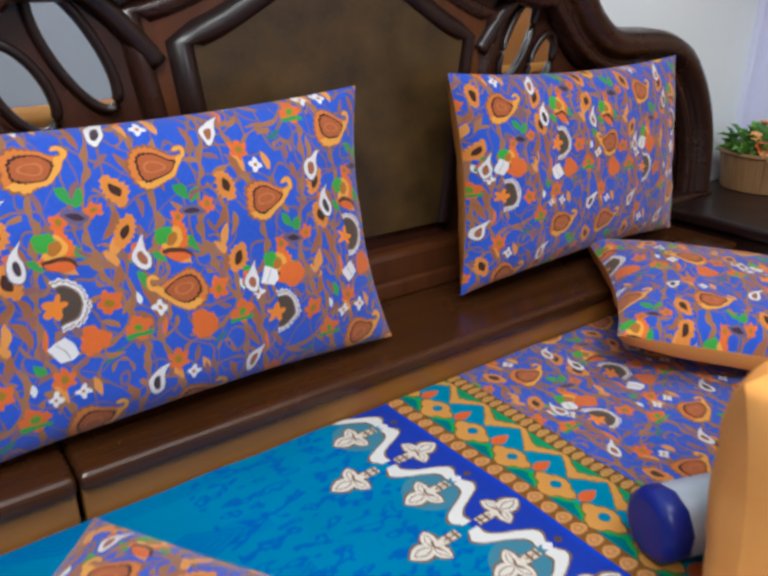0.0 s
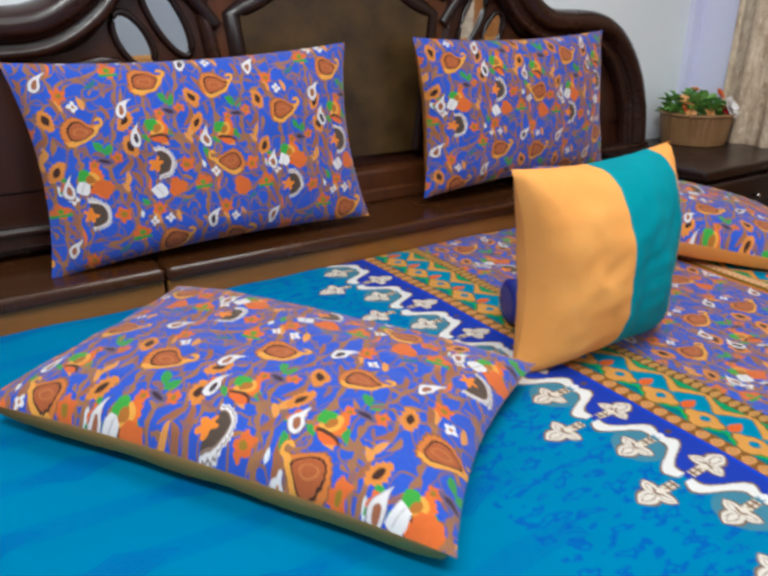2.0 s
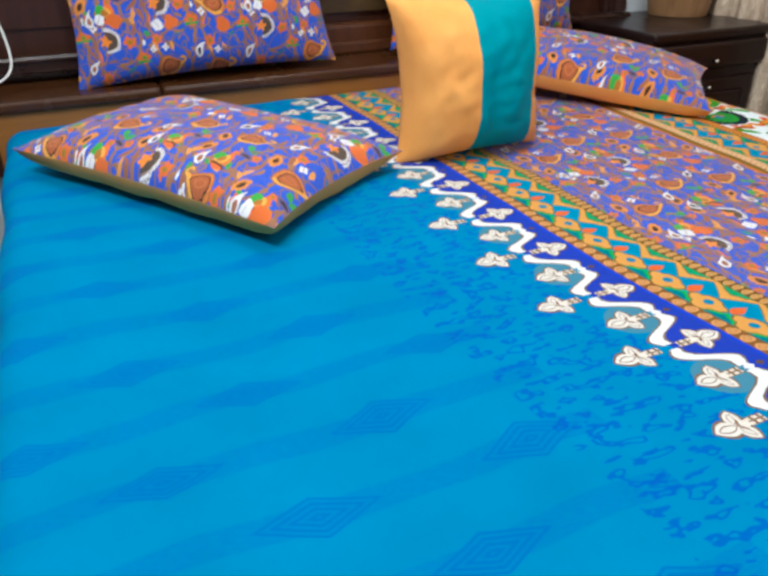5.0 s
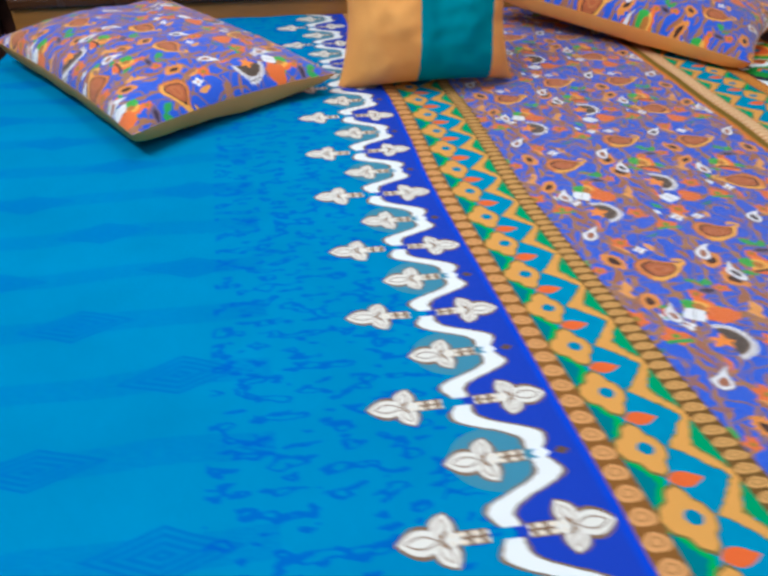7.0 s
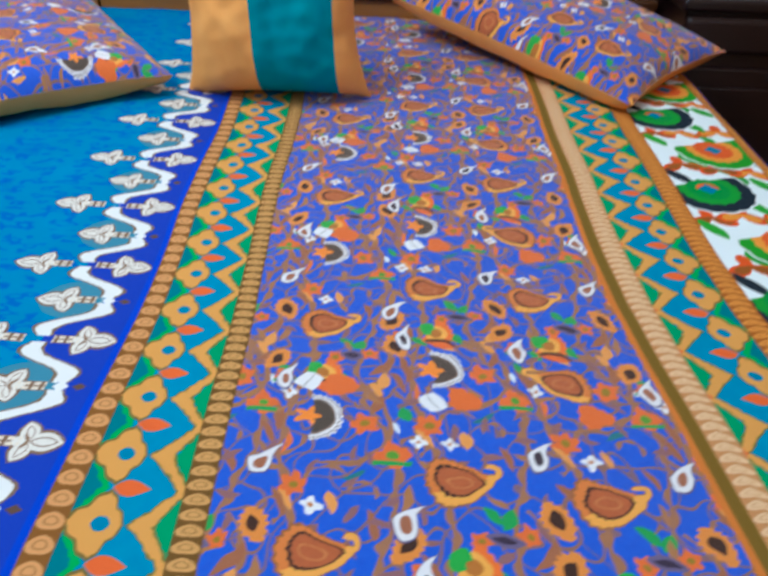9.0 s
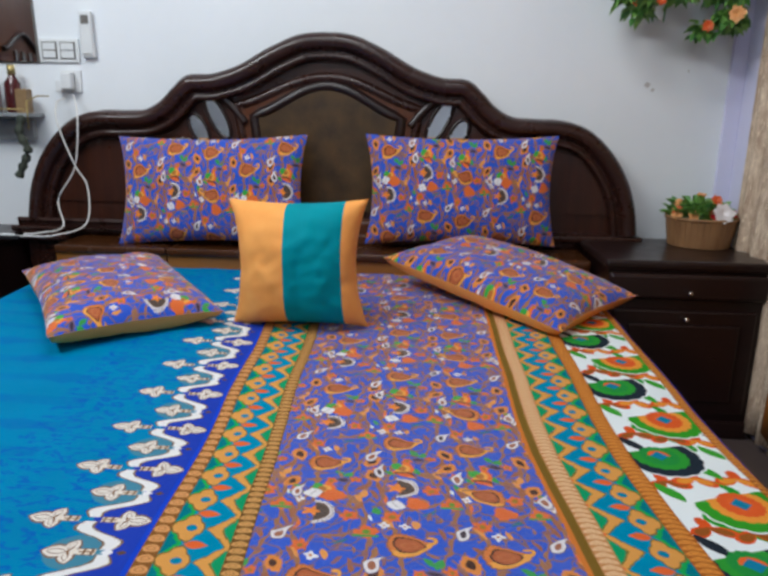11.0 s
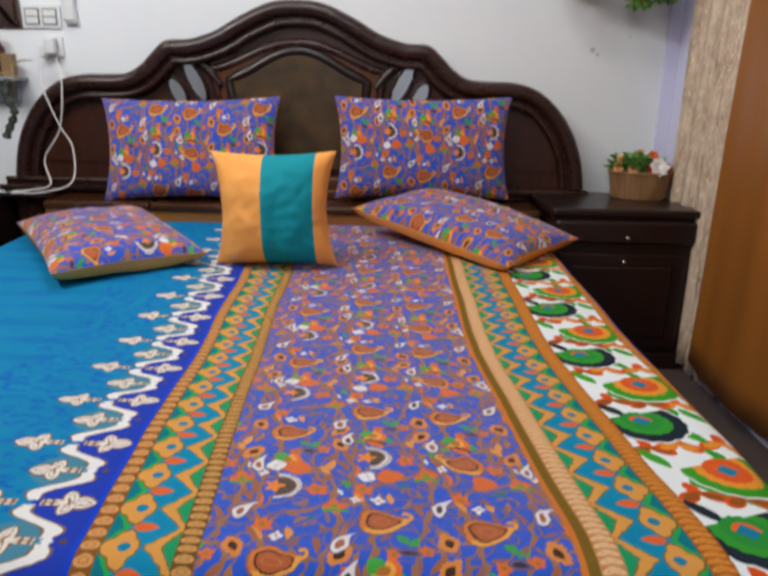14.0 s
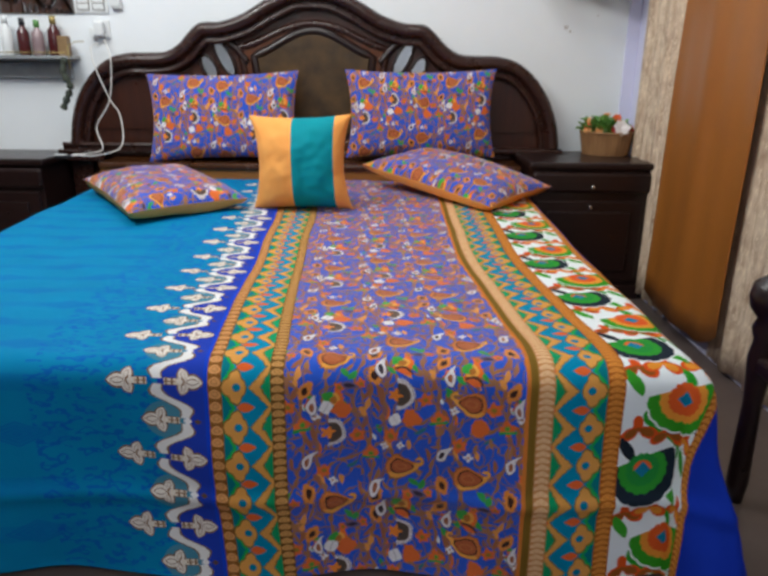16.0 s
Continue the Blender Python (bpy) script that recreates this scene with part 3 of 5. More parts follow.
def lathe(profile, seg=24, bm=None, m=Matrix()):
    """Turns (radius, height) pairs round z."""
    bm = bm or bmesh.new()
    rings = []
    for r, z in profile:
        rings.append([bm.verts.new(m @ Vector((max(r, 1e-4) * math.cos(k * 2 * math.pi / seg), max(r, 1e-4) * math.sin(k * 2 * math.pi / seg), z))) for k in range(seg)])
    for a, b in zip(rings, rings[1:]):
        for k in range(seg):
            f = bm.faces.new((a[k], a[(k + 1) % seg], b[(k + 1) % seg], b[k]))
            f.smooth = True
    bm.faces.new(rings[0][::-1])
    bm.faces.new(rings[-1])
    return bm


def tube(points, radius, seg=8, bm=None, closed=False):
    """A round tube along points."""
    bm = bm or bmesh.new()
    pts = [Vector(p) for p in points]
    rings, n = [], len(pts)
    up = Vector((0, 0, 1))
    for i, p in enumerate(pts):
        a, b = pts[(i - 1) % n if closed else max(i - 1, 0)], pts[(i + 1) % n if closed else min(i + 1, n - 1)]
        d = (b - a).normalized()
        s = d.cross(up if abs(d.z) < 0.95 else Vector((1, 0, 0))).normalized()
        t = s.cross(d)
        r = radius[i] if isinstance(radius, (list, tuple)) else radius
        rings.append([bm.verts.new(p + r * (math.cos(k * 2 * math.pi / seg) * s + math.sin(k * 2 * math.pi / seg) * t)) for k in range(seg)])
    for i in range(n if closed else n - 1):
        a, b = rings[i], rings[(i + 1) % n]
        for k in range(seg):
            bm.faces.new((a[k], a[(k + 1) % seg], b[(k + 1) % seg], b[k])).smooth = True
    if not closed:
        bm.faces.new(rings[0][::-1])
        bm.faces.new(rings[-1])
    return bm


def spline(pts, n=8):
    """Points on a smooth curve through pts."""
    pts = [Vector(p) for p in pts]
    out = []
    for i in range(len(pts) - 1):
        p0, p1, p2, p3 = pts[max(i - 1, 0)], pts[i], pts[i + 1], pts[min(i + 2, len(pts) - 1)]
        for k in range(n):
            t = k / n
            out.append(0.5 * (2 * p1 + (p2 - p0) * t + (2 * p0 - 5 * p1 + 4 * p2 - p3) * t * t + (3 * p1 - p0 - 3 * p2 + p3) * t ** 3))
    out.append(pts[-1])
    return out


def sweep(path, section, bm=None, flip=False):
    """Runs a section of (inward, forward) pairs along a path in the xz plane; forward is -y. Inward is to the right of the way."""
    bm = bm or bmesh.new()
    pts = [Vector(p) for p in path]
    rows = []
    for i, p in enumerate(pts):
        d = (pts[min(i + 1, len(pts) - 1)] - pts[max(i - 1, 0)]).normalized()
        inward = Vector((d.z, 0, -d.x))
        rows.append([bm.verts.new(p + inward * a + Vector((0, -b, 0))) for a, b in section])
    for a, b in zip(rows, rows[1:]):
        for k in range(len(section) - 1):
            f = bm.faces.new((a[k], b[k], b[k + 1], a[k + 1]))
            f.smooth = True
    return bm


def prism(outline, y0, y1, bm=None):
    """A closed outline of (x, z) pairs pushed from y0 (front) to y1 (back)."""
    bm = bm or bmesh.new()
    a = [bm.verts.new((x, y0, z)) for x, z in outline]
    b = [bm.verts.new((x, y1, z)) for x, z in outline]
    bm.faces.new(a)
    bm.faces.new(b[::-1])
    n = len(a)
    for k in range(n):
        bm.faces.new((a[k], b[k], b[(k + 1) % n], a[(k + 1) % n]))
    bmesh.ops.recalc_face_normals(bm, faces=bm.faces)
    return bm


# ---- room ----
XL, XR, YB, ZC = -2.6, 1.475, -4.4, 2.75


def structure(name, bm, mat, label):
    return tagged(part(name, bm, mat), label, name.split("_")[0], kind="structure")


structure("floor", box(XL - 0.1, YB - 0.1, -0.1, XR + 0.1, 0.1, 0.0, 0), FLOOR_TILE, "brown speckled tile floor of the bedroom")
structure("ceiling", box(XL - 0.1, YB - 0.1, ZC, XR + 0.1, 0.1, ZC + 0.1, 0), WALL_PAINT, "plain white painted ceiling")
structure("wall_north", box(XL - 0.1, 0.0, 0.0, XR + 0.1, 0.12, ZC, 0), WALL_PAINT, "white painted wall behind the headboard")
for sx, sz, sr in ((1.145, 1.145, 0.016), (1.165, 1.128, 0.010), (1.285, 1.195, 0.007)):
    out = [(sx + sr * (0.6 + 0.5 * noise.noise(Vector((k, sx * 9, 0.5)))) * math.cos(k * math.pi / 6), sz + sr * (0.6 + 0.5 * noise.noise(Vector((k, sz * 9, 1.5)))) * math.sin(k * math.pi / 6)) for k in range(12)]
    part("scuff", prism(out, -0.0012, -0.0004), SCUFF, bpy.data.objects["wall_north"], "small grey patch of chipped paint")
structure("wall_west", box(XL - 0.12, YB, 0.0, XL, 0.0, ZC, 0), WALL_PAINT, "white painted side wall")
structure("wall_east", box(XR, YB, 0.0, XR + 0.12, 0.0, ZC, 0), LILAC_PAINT, "lilac painted side wall behind the curtains")
structure("trim_pier", box(1.424, -0.02, 0.0, XR, 0.0, ZC, 0.002), LILAC_PAINT, "narrow lilac painted pier in the corner")
structure("wall_south", box(XL - 0.1, YB - 0.12, 0.0, XR + 0.1, YB, ZC, 0), WALL_PAINT, "white painted wall behind the foot of the bed")

# ---- bed ----
BED_Z, BED_L, BED_R, BED_HEAD, BED_FOOT = 0.45, -0.915, 0.935, -0.305, -2.19


def left_line(y):
    return -0.060 + 0.055 * (-0.8 - y)


def right_line(y):
    return 0.547 + 0.09 * max(0.0, min(-1.5 - y, 0.6))


def cloth_u(x, y):
    """Across the printed cloth from the first corded band, which runs a little askew on the bed."""
    l, r = left_line(y), right_line(y)
    if x < l:
        return x - l
    if x > r:
        return 0.59 + x - r
    return (x - l) / (r - l) * 0.59


def build_spread():
    fall_l, fall_r, fall_f = 0.40, 0.42, 0.425
    xs = [BED_L - fall_l + k * fall_l / 26 for k in range(26)] + [BED_L + k * (BED_R - BED_L) / 110 for k in range(110)] + [BED_R + k * fall_r / 26 for k in range(27)]
    ys = [BED_HEAD - k * (BED_HEAD - BED_FOOT) / 120 for k in range(120)] + [BED_FOOT - k * fall_f / 34 for k in range(35)]
    R = 0.05

    def over(d):
        """Outward and down after d of cloth past the start of the rounded edge."""
        arc = R * math.pi / 2
        if d < arc:
            a = d / R
            return R * math.sin(a), R * (1 - math.cos(a))
        return R, R + d - arc

    grid = []
    for y in ys:
        row = []
        for x in xs:
            ox = max(BED_L + R - x, x - (BED_R - R), 0.0)
            oy = max(BED_FOOT + R - y, 0.0)
            side = -1 if x < 0 else 1
            px, py = min(max(x, BED_L + R), BED_R - R), max(y, BED_FOOT + R)
            d = max(ox, oy) + 0.22 * min(ox, oy)
            out, down = over(d)
            ang = math.atan2(oy, ox) if d > 0 else 0
            flare = 0.05 * max(0.0, down - 0.05)
            if ox > 0 and oy > 0:
                flare += 0.30 * min(ox, oy)
            fold = 0.010 * math.sin(y * 17 + side) * min(1, ox * 5) + 0.014 * math.sin(x * 11 + 1.0) * min(1, oy * 5)
            fold += 0.016 * noise.noise(Vector((x * 5, y * 5, 3.0))) * min(1, d * 5)
            qx = px + side * math.cos(ang) * (out + flare + fold) * (1 if ox > 0 else 0)
            qy = py - math.sin(ang) * (out + flare + fold) * (1 if oy > 0 else 0)
            wob = 0.006 * noise.noise(Vector((x * 2.4, y * 2.4, 0.0))) + 0.0030 * noise.noise(Vector((x * 9 + y * 3, y * 8, 5.0)))
            crease = 0.011 * math.exp(-((down - 0.27) / 0.014) ** 2) if oy > 0 else 0.0
            z = max(BED_Z - down + (wob if d < 0.02 else wob * 0.4) - 0.004 * abs(x) ** 2 + 0.038 * max(0.0, min(1.0, (y + 1.4) / 1.1)), 0.012 + 0.002 * math.sin(x * 30 + y * 20))
            row.append((Vector((qx, qy - crease, z)), cloth_u(x, max(y, -2.6)) + 0.006 * noise.noise(Vector((x * 1.5, y * 3.5, 7.0))), y))
        grid.append(row)
    spread = empty("bedspread", pose(0, 0, BED_Z), "turquoise cotton bedspread with printed paisley, corded and white floral bands", "bedspread")
    # one cloth, cut along its printed bands
    cuts = (("turquoise_panel", -9, -0.17), ("scalloped_border", -0.17, 0.0), ("corded_band", 0.0, 0.139), ("paisley_panel", 0.139, 0.582), ("corded_band", 0.582, 0.762), ("floral_band", 0.762, 0.956), ("blue_hem", 0.956, 9))
    rise = Matrix.Translation((0, 0, -BED_Z))
    for name, lo, hi in cuts:
        bm = bmesh.new()
        uvl = bm.loops.layers.uv.new("UVMap")
        made = {}
        for j in range(len(ys) - 1):
            for k in range(len(xs) - 1):
                quad = ((j, k), (j + 1, k), (j + 1, k + 1), (j, k + 1))
                if not lo <= sum(grid[p][q][1] for p, q in quad) / 4 < hi:
                    continue
                for key in quad:
                    if key not in made:
                        made[key] = bm.verts.new(rise @ grid[key[0]][key[1]][0])
                f = bm.faces.new([made[key] for key in quad])
                f.smooth = True
                for loop, (p, q) in zip(f.loops, quad):
                    loop[uvl].uv = (grid[p][q][1], grid[p][q][2] + 0.053)
        ob = part(name, bm, SPREAD, spread)
        sol = ob.modifiers.new("thickness", "SOLIDIFY")
        sol.thickness, sol.offset, sol.use_rim = 0.004, -1, False
    return spread


# Half of the headboard's upper outline, from the middle to one end.
HALF = [(0.0, 1.295), (0.10, 1.285), (0.21, 1.238), (0.31, 1.182), (0.41, 1.150), (0.50, 1.143), (0.555, 1.10), (0.60, 1.055), (0.66, 1.022), (0.74, 1.015), (0.84, 1.012), (0.93, 0.985), (1.01, 0.92), (1.075, 0.83), (1.115, 0.73), (1.135, 0.62)]
TOP = spline([(-x, 0, z) for x, z in HALF[:0:-1]] + [(x, 0, z) for x, z in HALF], 6)


def inset(path, d):
    out = []
    for i, p in enumerate(path):
        w = (path[min(i + 1, len(path) - 1)] - path[max(i - 1, 0)]).normalized()
        out.append(p + Vector((w.z, 0, -w.x)) * d)
    return out


def arch(x):
    """Top of the middle panel."""
    t = abs(x) / 0.28
    return 1.005 + 0.105 * (math.cos(math.pi * min(t, 1.0)) * 0.5 + 0.5) ** 0.8


def build_bed():
    bed = empty("bed", pose(0, 0, 0), "dark-stained carved wooden double bed with shelf headboard", "bed")
    zb = 0.555
    # backing board
    inner = inset(TOP, 0.045)
    board = [(p.x, p.z) for p in inner] + [(1.09, 0.3), (-1.09, 0.3)]
    part("headboard_panel", prism(board, -0.055, -0.02), WOOD_SIDE, bed)
    # rounded rail with a stepped inner moulding
    rail = [(0.0, 0.0), (-0.004, 0.03), (0.0, 0.075), (0.012, 0.098), (0.030, 0.106), (0.048, 0.098), (0.058, 0.082), (0.060, 0.072), (0.066, 0.070), (0.072, 0.078), (0.082, 0.080), (0.090, 0.072), (0.092, 0.05)]
    bm = sweep([p + Vector((0, -0.02, 0)) for p in TOP], rail)
    part("headboard_rail", bm, WOOD_DARK, bed, "rounded dark wooden top rail of the headboard")
    # middle panel with its frame
    n = 24
    xs = [-0.275 + 0.55 * k / n for k in range(n + 1)]
    pts = [(0.26 * x / 0.275, arch(x)) for x in xs]
    burl = [(-0.215, zb + 0.115)] + pts + [(0.215, zb + 0.115)]
    part("burl_panel", prism([(x, z) for x, z in burl], -0.072, -0.05), BURL, bed, "mottled brown veneer panel")
    edge = [Vector((x, 0, z)) for x, z in burl]
    fine = []
    for a, b in zip(edge, edge[1:]):
        fine += [a.lerp(b, k / 4) for k in range(4)] if (b - a).length > 0.1 else [a]
    fine.append(edge[-1])
    prof = [(0.012, 0.0), (0.010, 0.016), (0.0, 0.026), (-0.012, 0.026), (-0.022, 0.018), (-0.030, 0.006), (-0.032, 0.0)]
    part("panel_frame", sweep([p + Vector((0, -0.055, 0)) for p in fine], prof), WOOD_BLACK, bed)
    wide = [Vector((p.x * 1.27 + math.copysign(0.008, p.x), 0, p.z + 0.042)) for p in fine]
    part("panel_field", prism([(p.x, p.z) for p in wide], -0.064, -0.05), WOOD_RED, bed, "flat reddish wooden field round the veneer panel")
    part("outer_moulding", sweep([p + Vector((0, -0.05, 0)) for p in wide], [(0.024, 0.010), (0.016, 0.020), (0.006, 0.024), (-0.002, 0.022), (-0.010, 0.012), (-0.014, 0.0)]), WOOD_DARK, bed)
    # lower rails and side panels
    part("lower_rail", box(-0.47, -0.100, zb, 0.47, -0.05, zb + 0.085, 0.012), WOOD_RED, bed)
    part("lower_moulding", box(-0.47, -0.115, zb, 0.47, -0.10, zb + 0.035, 0.007, seg=3), WOOD_RED, bed)
    for s in (-1, 1):
        arc = [Vector((s * x, 0, z)) for x, z in ((0.50, 0.68), (0.50, 0.90), (0.62, 0.905), (0.74, 0.915), (0.84, 0.912), (0.92, 0.885), (0.985, 0.82), (1.02, 0.74), (1.03, 0.68))]
        sp = spline(arc, 5)
        part("side_panel", prism([(p.x, p.z) for p in sp], -0.062, -0.05), WOOD_SIDE, bed)
        sec = [(0.014, 0.0), (0.012, 0.010), (0.0, 0.014), (-0.014, 0.010), (-0.018, 0.0)]
        part("side_moulding", sweep([p + Vector((0, -0.05, 0)) for p in sp], sec), WOOD_DARK, bed)
        # wave-shaped bracket that holds the two slanted mirrors
        wing = spline([(s * 0.30, 0, 0.98), (s * 0.36, 0, 1.05), (s * 0.42, 0, 1.085), (s * 0.48, 0, 1.07), (s * 0.53, 0, 1.01), (s * 0.60, 0, 0.955), (s * 0.72, 0, 0.94)], 6)
        part("wing_moulding", tube([p + Vector((0, -0.062, 0)) for p in wing], 0.016, 8), WOOD_BLACK, bed)
        for cx, cz, ln_, wd in ((0.405, 1.000, 0.085, 0.030), (0.475, 0.955, 0.060, 0.030)):
            lean_ = math.radians(28) * -s
            loop = []
            for k in range(32):
                a = k / 32 * 2 * math.pi
                q = Vector((wd * math.cos(a), ln_ * math.sin(a)))
                loop.append(Vector((s * cx + q.x * math.cos(lean_) - q.y * math.sin(lean_), -0.061, cz + q.x * math.sin(lean_) + q.y * math.cos(lean_))))
            part("oval_frame", tube(loop, 0.007, 8, closed=True), WOOD_BLACK, bed)
            b2 = bmesh.new()
            vs = [b2.verts.new(p + Vector((0, 0.0025, 0))) for p in loop]
            back = [b2.verts.new(p + Vector((0, 0.0045, 0))) for p in loop]
            b2.faces.new(vs)
            b2.faces.new(back[::-1])
            for k in range(32):
                b2.faces.new((vs[k], back[k], back[(k + 1) % 32], vs[(k + 1) % 32]))
            bmesh.ops.recalc_face_normals(b2, faces=b2.faces)
            part("oval_mirror", b2, GLASS_MIRROR, bed, "slanted oval mirror inset")
        part("base_block", box(s * 0.98, -0.14, zb - 0.01, s * 1.17, -0.015, zb + 0.028, 0.008), WOOD_DARK, bed)
        part("base_moulding", box(s * 0.50, -0.115, zb + 0.028, s * 1.155, -0.015, zb + 0.055, 0.010), WOOD_DARK, bed)
        part("end_post", box(s * 1.05, -0.10, 0.0, s * 1.135, -0.015, zb, 0.006), WOOD_DARK, bed)
    # shelf box in front of the panel, in two halves with a seam
    for x0, x1 in ((-0.93, -0.533), (-0.530, 0.93)):
        part("shelf_top", box(x0, -0.312, zb - 0.028, x1, -0.05, zb, 0.009, seg=3), WOOD_SHELF, bed)
        part("shelf_fascia", box(x0 + 0.002, -0.300, 0.30, x1 - 0.002, -0.28, zb - 0.028, 0.003), WOOD_LIGHT, bed, "lighter brown front board of the shelf")
    part("shelf_step", box(-0.92, -0.09, zb, 0.92, -0.05, zb + 0.03, 0.008), WOOD_DARK, bed)
    # frame under the cloth
    for s in (-1, 1):
        part("side_rail", box(s * 0.86, -2.16, 0.10, s * 0.90, -0.28, 0.30, 0.006), WOOD_DARK, bed)
        part("leg", box(s * 0.80, -2.16, 0.0, s * 0.88, -2.08, 0.12, 0.005), WOOD_DARK, bed)
    part("foot_rail", box(-0.90, -2.17, 0.10, 0.90, -2.13, 0.30, 0.006), WOOD_DARK, bed)
    return bed


build_bed()
mat_ob = part("mattress", box(-0.895, -2.15, 0.22, 0.918, -0.315, 0.435, 0.04, seg=4), WHITE_PLASTIC)
tagged(mat_ob, "white mattress hidden under the bedspread", "mattress")
build_spread()


# ---- pillows and cushion ----
def pillow_half(w, h, t, side, ear, seed, print_at=(0.0, 0.0), along=False, n=44, full=0.52, rise=1.1):
    """One side of a pillow in the xy plane, with drawn-out corners and slack wrinkles."""
    bm = bmesh.new()
    uvl = bm.loops.layers.uv.new("UVMap")
    grid = []
    for j in range(n + 1):
        row = []
        for i in range(n + 1):
            a, b = -1 + 2 * i / n, -1 + 2 * j / n
            x = a * (1 - ear * (1 - b * b) * abs(a) ** 3)
            y = b * (1 - ear * rise * (1 - a * a) * abs(b) ** 3)
            bulge = ((1 - abs(a) ** 2.6) * (1 - abs(b) ** 2.6)) ** (0.52 if side > 0 else full)
            rim = max(abs(a), abs(b))
            wr = noise.noise(Vector((a * 2.2 + seed, b * 1.8, side * 3.0))) * 0.16 + noise.noise(Vector((a * 7 + seed, b * 6, side))) * 0.05
            z = side * (t / 2) * bulge * (1 + wr)
            if rim > 0.86:
                z += side * 0.0025 * math.sin(14 * math.atan2(b, a) + seed) * (rim - 0.86) / 0.14 * (1 - rim) * 12
            row.append(bm.verts.new((x * w / 2, y * h / 2, z)))
        grid.append(row)
    for j in range(n):
        for i in range(n):
            q = (grid[j][i], grid[j][i + 1], grid[j + 1][i + 1], grid[j + 1][i])
            f = bm.faces.new(q if side > 0 else q[::-1])
            f.smooth = True
            for loop in f.loops:
                c = loop.vert.co
                loop[uvl].uv = (-c.y + print_at[0], c.x + print_at[1]) if along else (c.x + print_at[0], c.y + print_at[1])
    return bm


def frame_pose(c, right, up):
    """A pose with x along right and y near up."""
    x = Vector(right).normalized()
    y = Vector(up)
    y = (y - x * y.dot(x)).normalized()
    z = x.cross(y)
    m = Matrix((x, y, z)).transposed().to_4x4()
    m.translation = Vector(c)
    return m


def pillow(c, right, up, w, h, t, seed, label, print_at=(0.0, 0.0), along=False):
    ob = empty("pillow", frame_pose(c, right, up), label, "pillow", "pillows on the bed")
    part("front", pillow_half(w, h, t * 0.85, 1, 0.075, seed, print_at, along), PRINT, ob, "blue paisley-printed cotton front")
    part("back", pillow_half(w, h, t * 0.72, -1, 0.075, seed, full=0.26), ORANGE_CLOTH, ob, "plain orange cotton back")
    return ob


pillow((-0.388, -0.212, 0.750), (1, -0.02, 0.030), (-0.08, 0.22, 1), 0.68, 0.385, 0.15, 1.0, "paisley-printed pillow with orange back leaning on the headboard", (0.236, -0.135))
pillow((0.486, -0.175, 0.768), (1, 0.01, 0.012), (-0.03, 0.14, 1), 0.672, 0.385, 0.15, 2.0, "paisley-printed pillow standing on the headboard shelf", (0.244, 0.094))
pillow((-0.512, -0.762, 0.522), (0.34, 0.235, 0.010), (-0.378, 0.54, 0.025), 0.415, 0.665, 0.15, 3.0, "paisley-printed pillow with orange underside lying on the turquoise cloth", (0.10, 0.02), True)
pillow((0.610, -0.557, 0.552), (0.273, 0.286, 0.03), (-0.398, 0.549, 0.10), 0.40, 0.66, 0.15, 4.0, "paisley-printed pillow with orange underside lying across the bed", (0.04, 0.10), True)


def cushion(c, right, up, w, h, t):
    ob = empty("cushion", frame_pose(c, right, up), "square orange cushion with a broad teal stripe, standing upright", "cushion")
    for side, name in ((1, "front"), (-1, "back")):
        bm = pillow_half(w, h, t if side > 0 else t * 0.6, side, 0.18, 9.0, full=0.5, rise=0.42)
        for k, f in enumerate(bm.faces):
            f.material_index = 1 if 19 <= k % 44 < 37 else 0
        part(name, bm, [ORANGE_CLOTH, TEAL_CLOTH], ob)
    return ob


cushion((0.032, -0.848, 0.632), (1, 0.0, 0.02), (0.0, 0.08, 1), 0.366, 0.338, 0.20)


# ---- further materials ----
GOLD = plain("worn_gold_metal", lin(150, 130, 76), lin(186, 168, 112), 0.35, 0.6, 20, 0.05)
CREAM = plain("cream_dial", lin(232, 222, 178), lin(240, 232, 196), 0.5, 0, 20, 0.03)
PEWTER = plain("grey_metal", lin(96, 92, 88), lin(124, 120, 114), 0.45, 0.2, 40, 0.1)
CHROME = plain("chrome", lin(190, 184, 176), lin(220, 216, 210), 0.14, 1.0, 30, 0.02)
BLACK = plain("black_laminate", lin(22, 24, 28), lin(34, 36, 42), 0.35, 0, 20, 0.05)
SWITCH = plain("yellowed_plastic", lin(206, 198, 172), lin(222, 214, 190), 0.4, 0, 40, 0.05)
WICKER = plain("bamboo_strip", lin(120, 82, 50), lin(166, 124, 82), 0.55, 0, 30, 0.3, 0.002, (1, 1, 0.2))
BOTTLE_BLUE = plain("navy_plastic", lin(10, 28, 120), lin(20, 44, 150), 0.35, 0, 20, 0.05)
BOTTLE_WHITE = plain("frosted_plastic", lin(178, 190, 206), lin(206, 216, 228), 0.25, 0, 20, 0.05)
LEAF = plain("leaf_green", lin(92, 142, 66), lin(152, 196, 98), 0.5, 0, 40, 0.2)
LEAF_DARK = plain("dark_leaf_green", lin(62, 112, 56), lin(102, 154, 78), 0.5, 0, 40, 0.2)
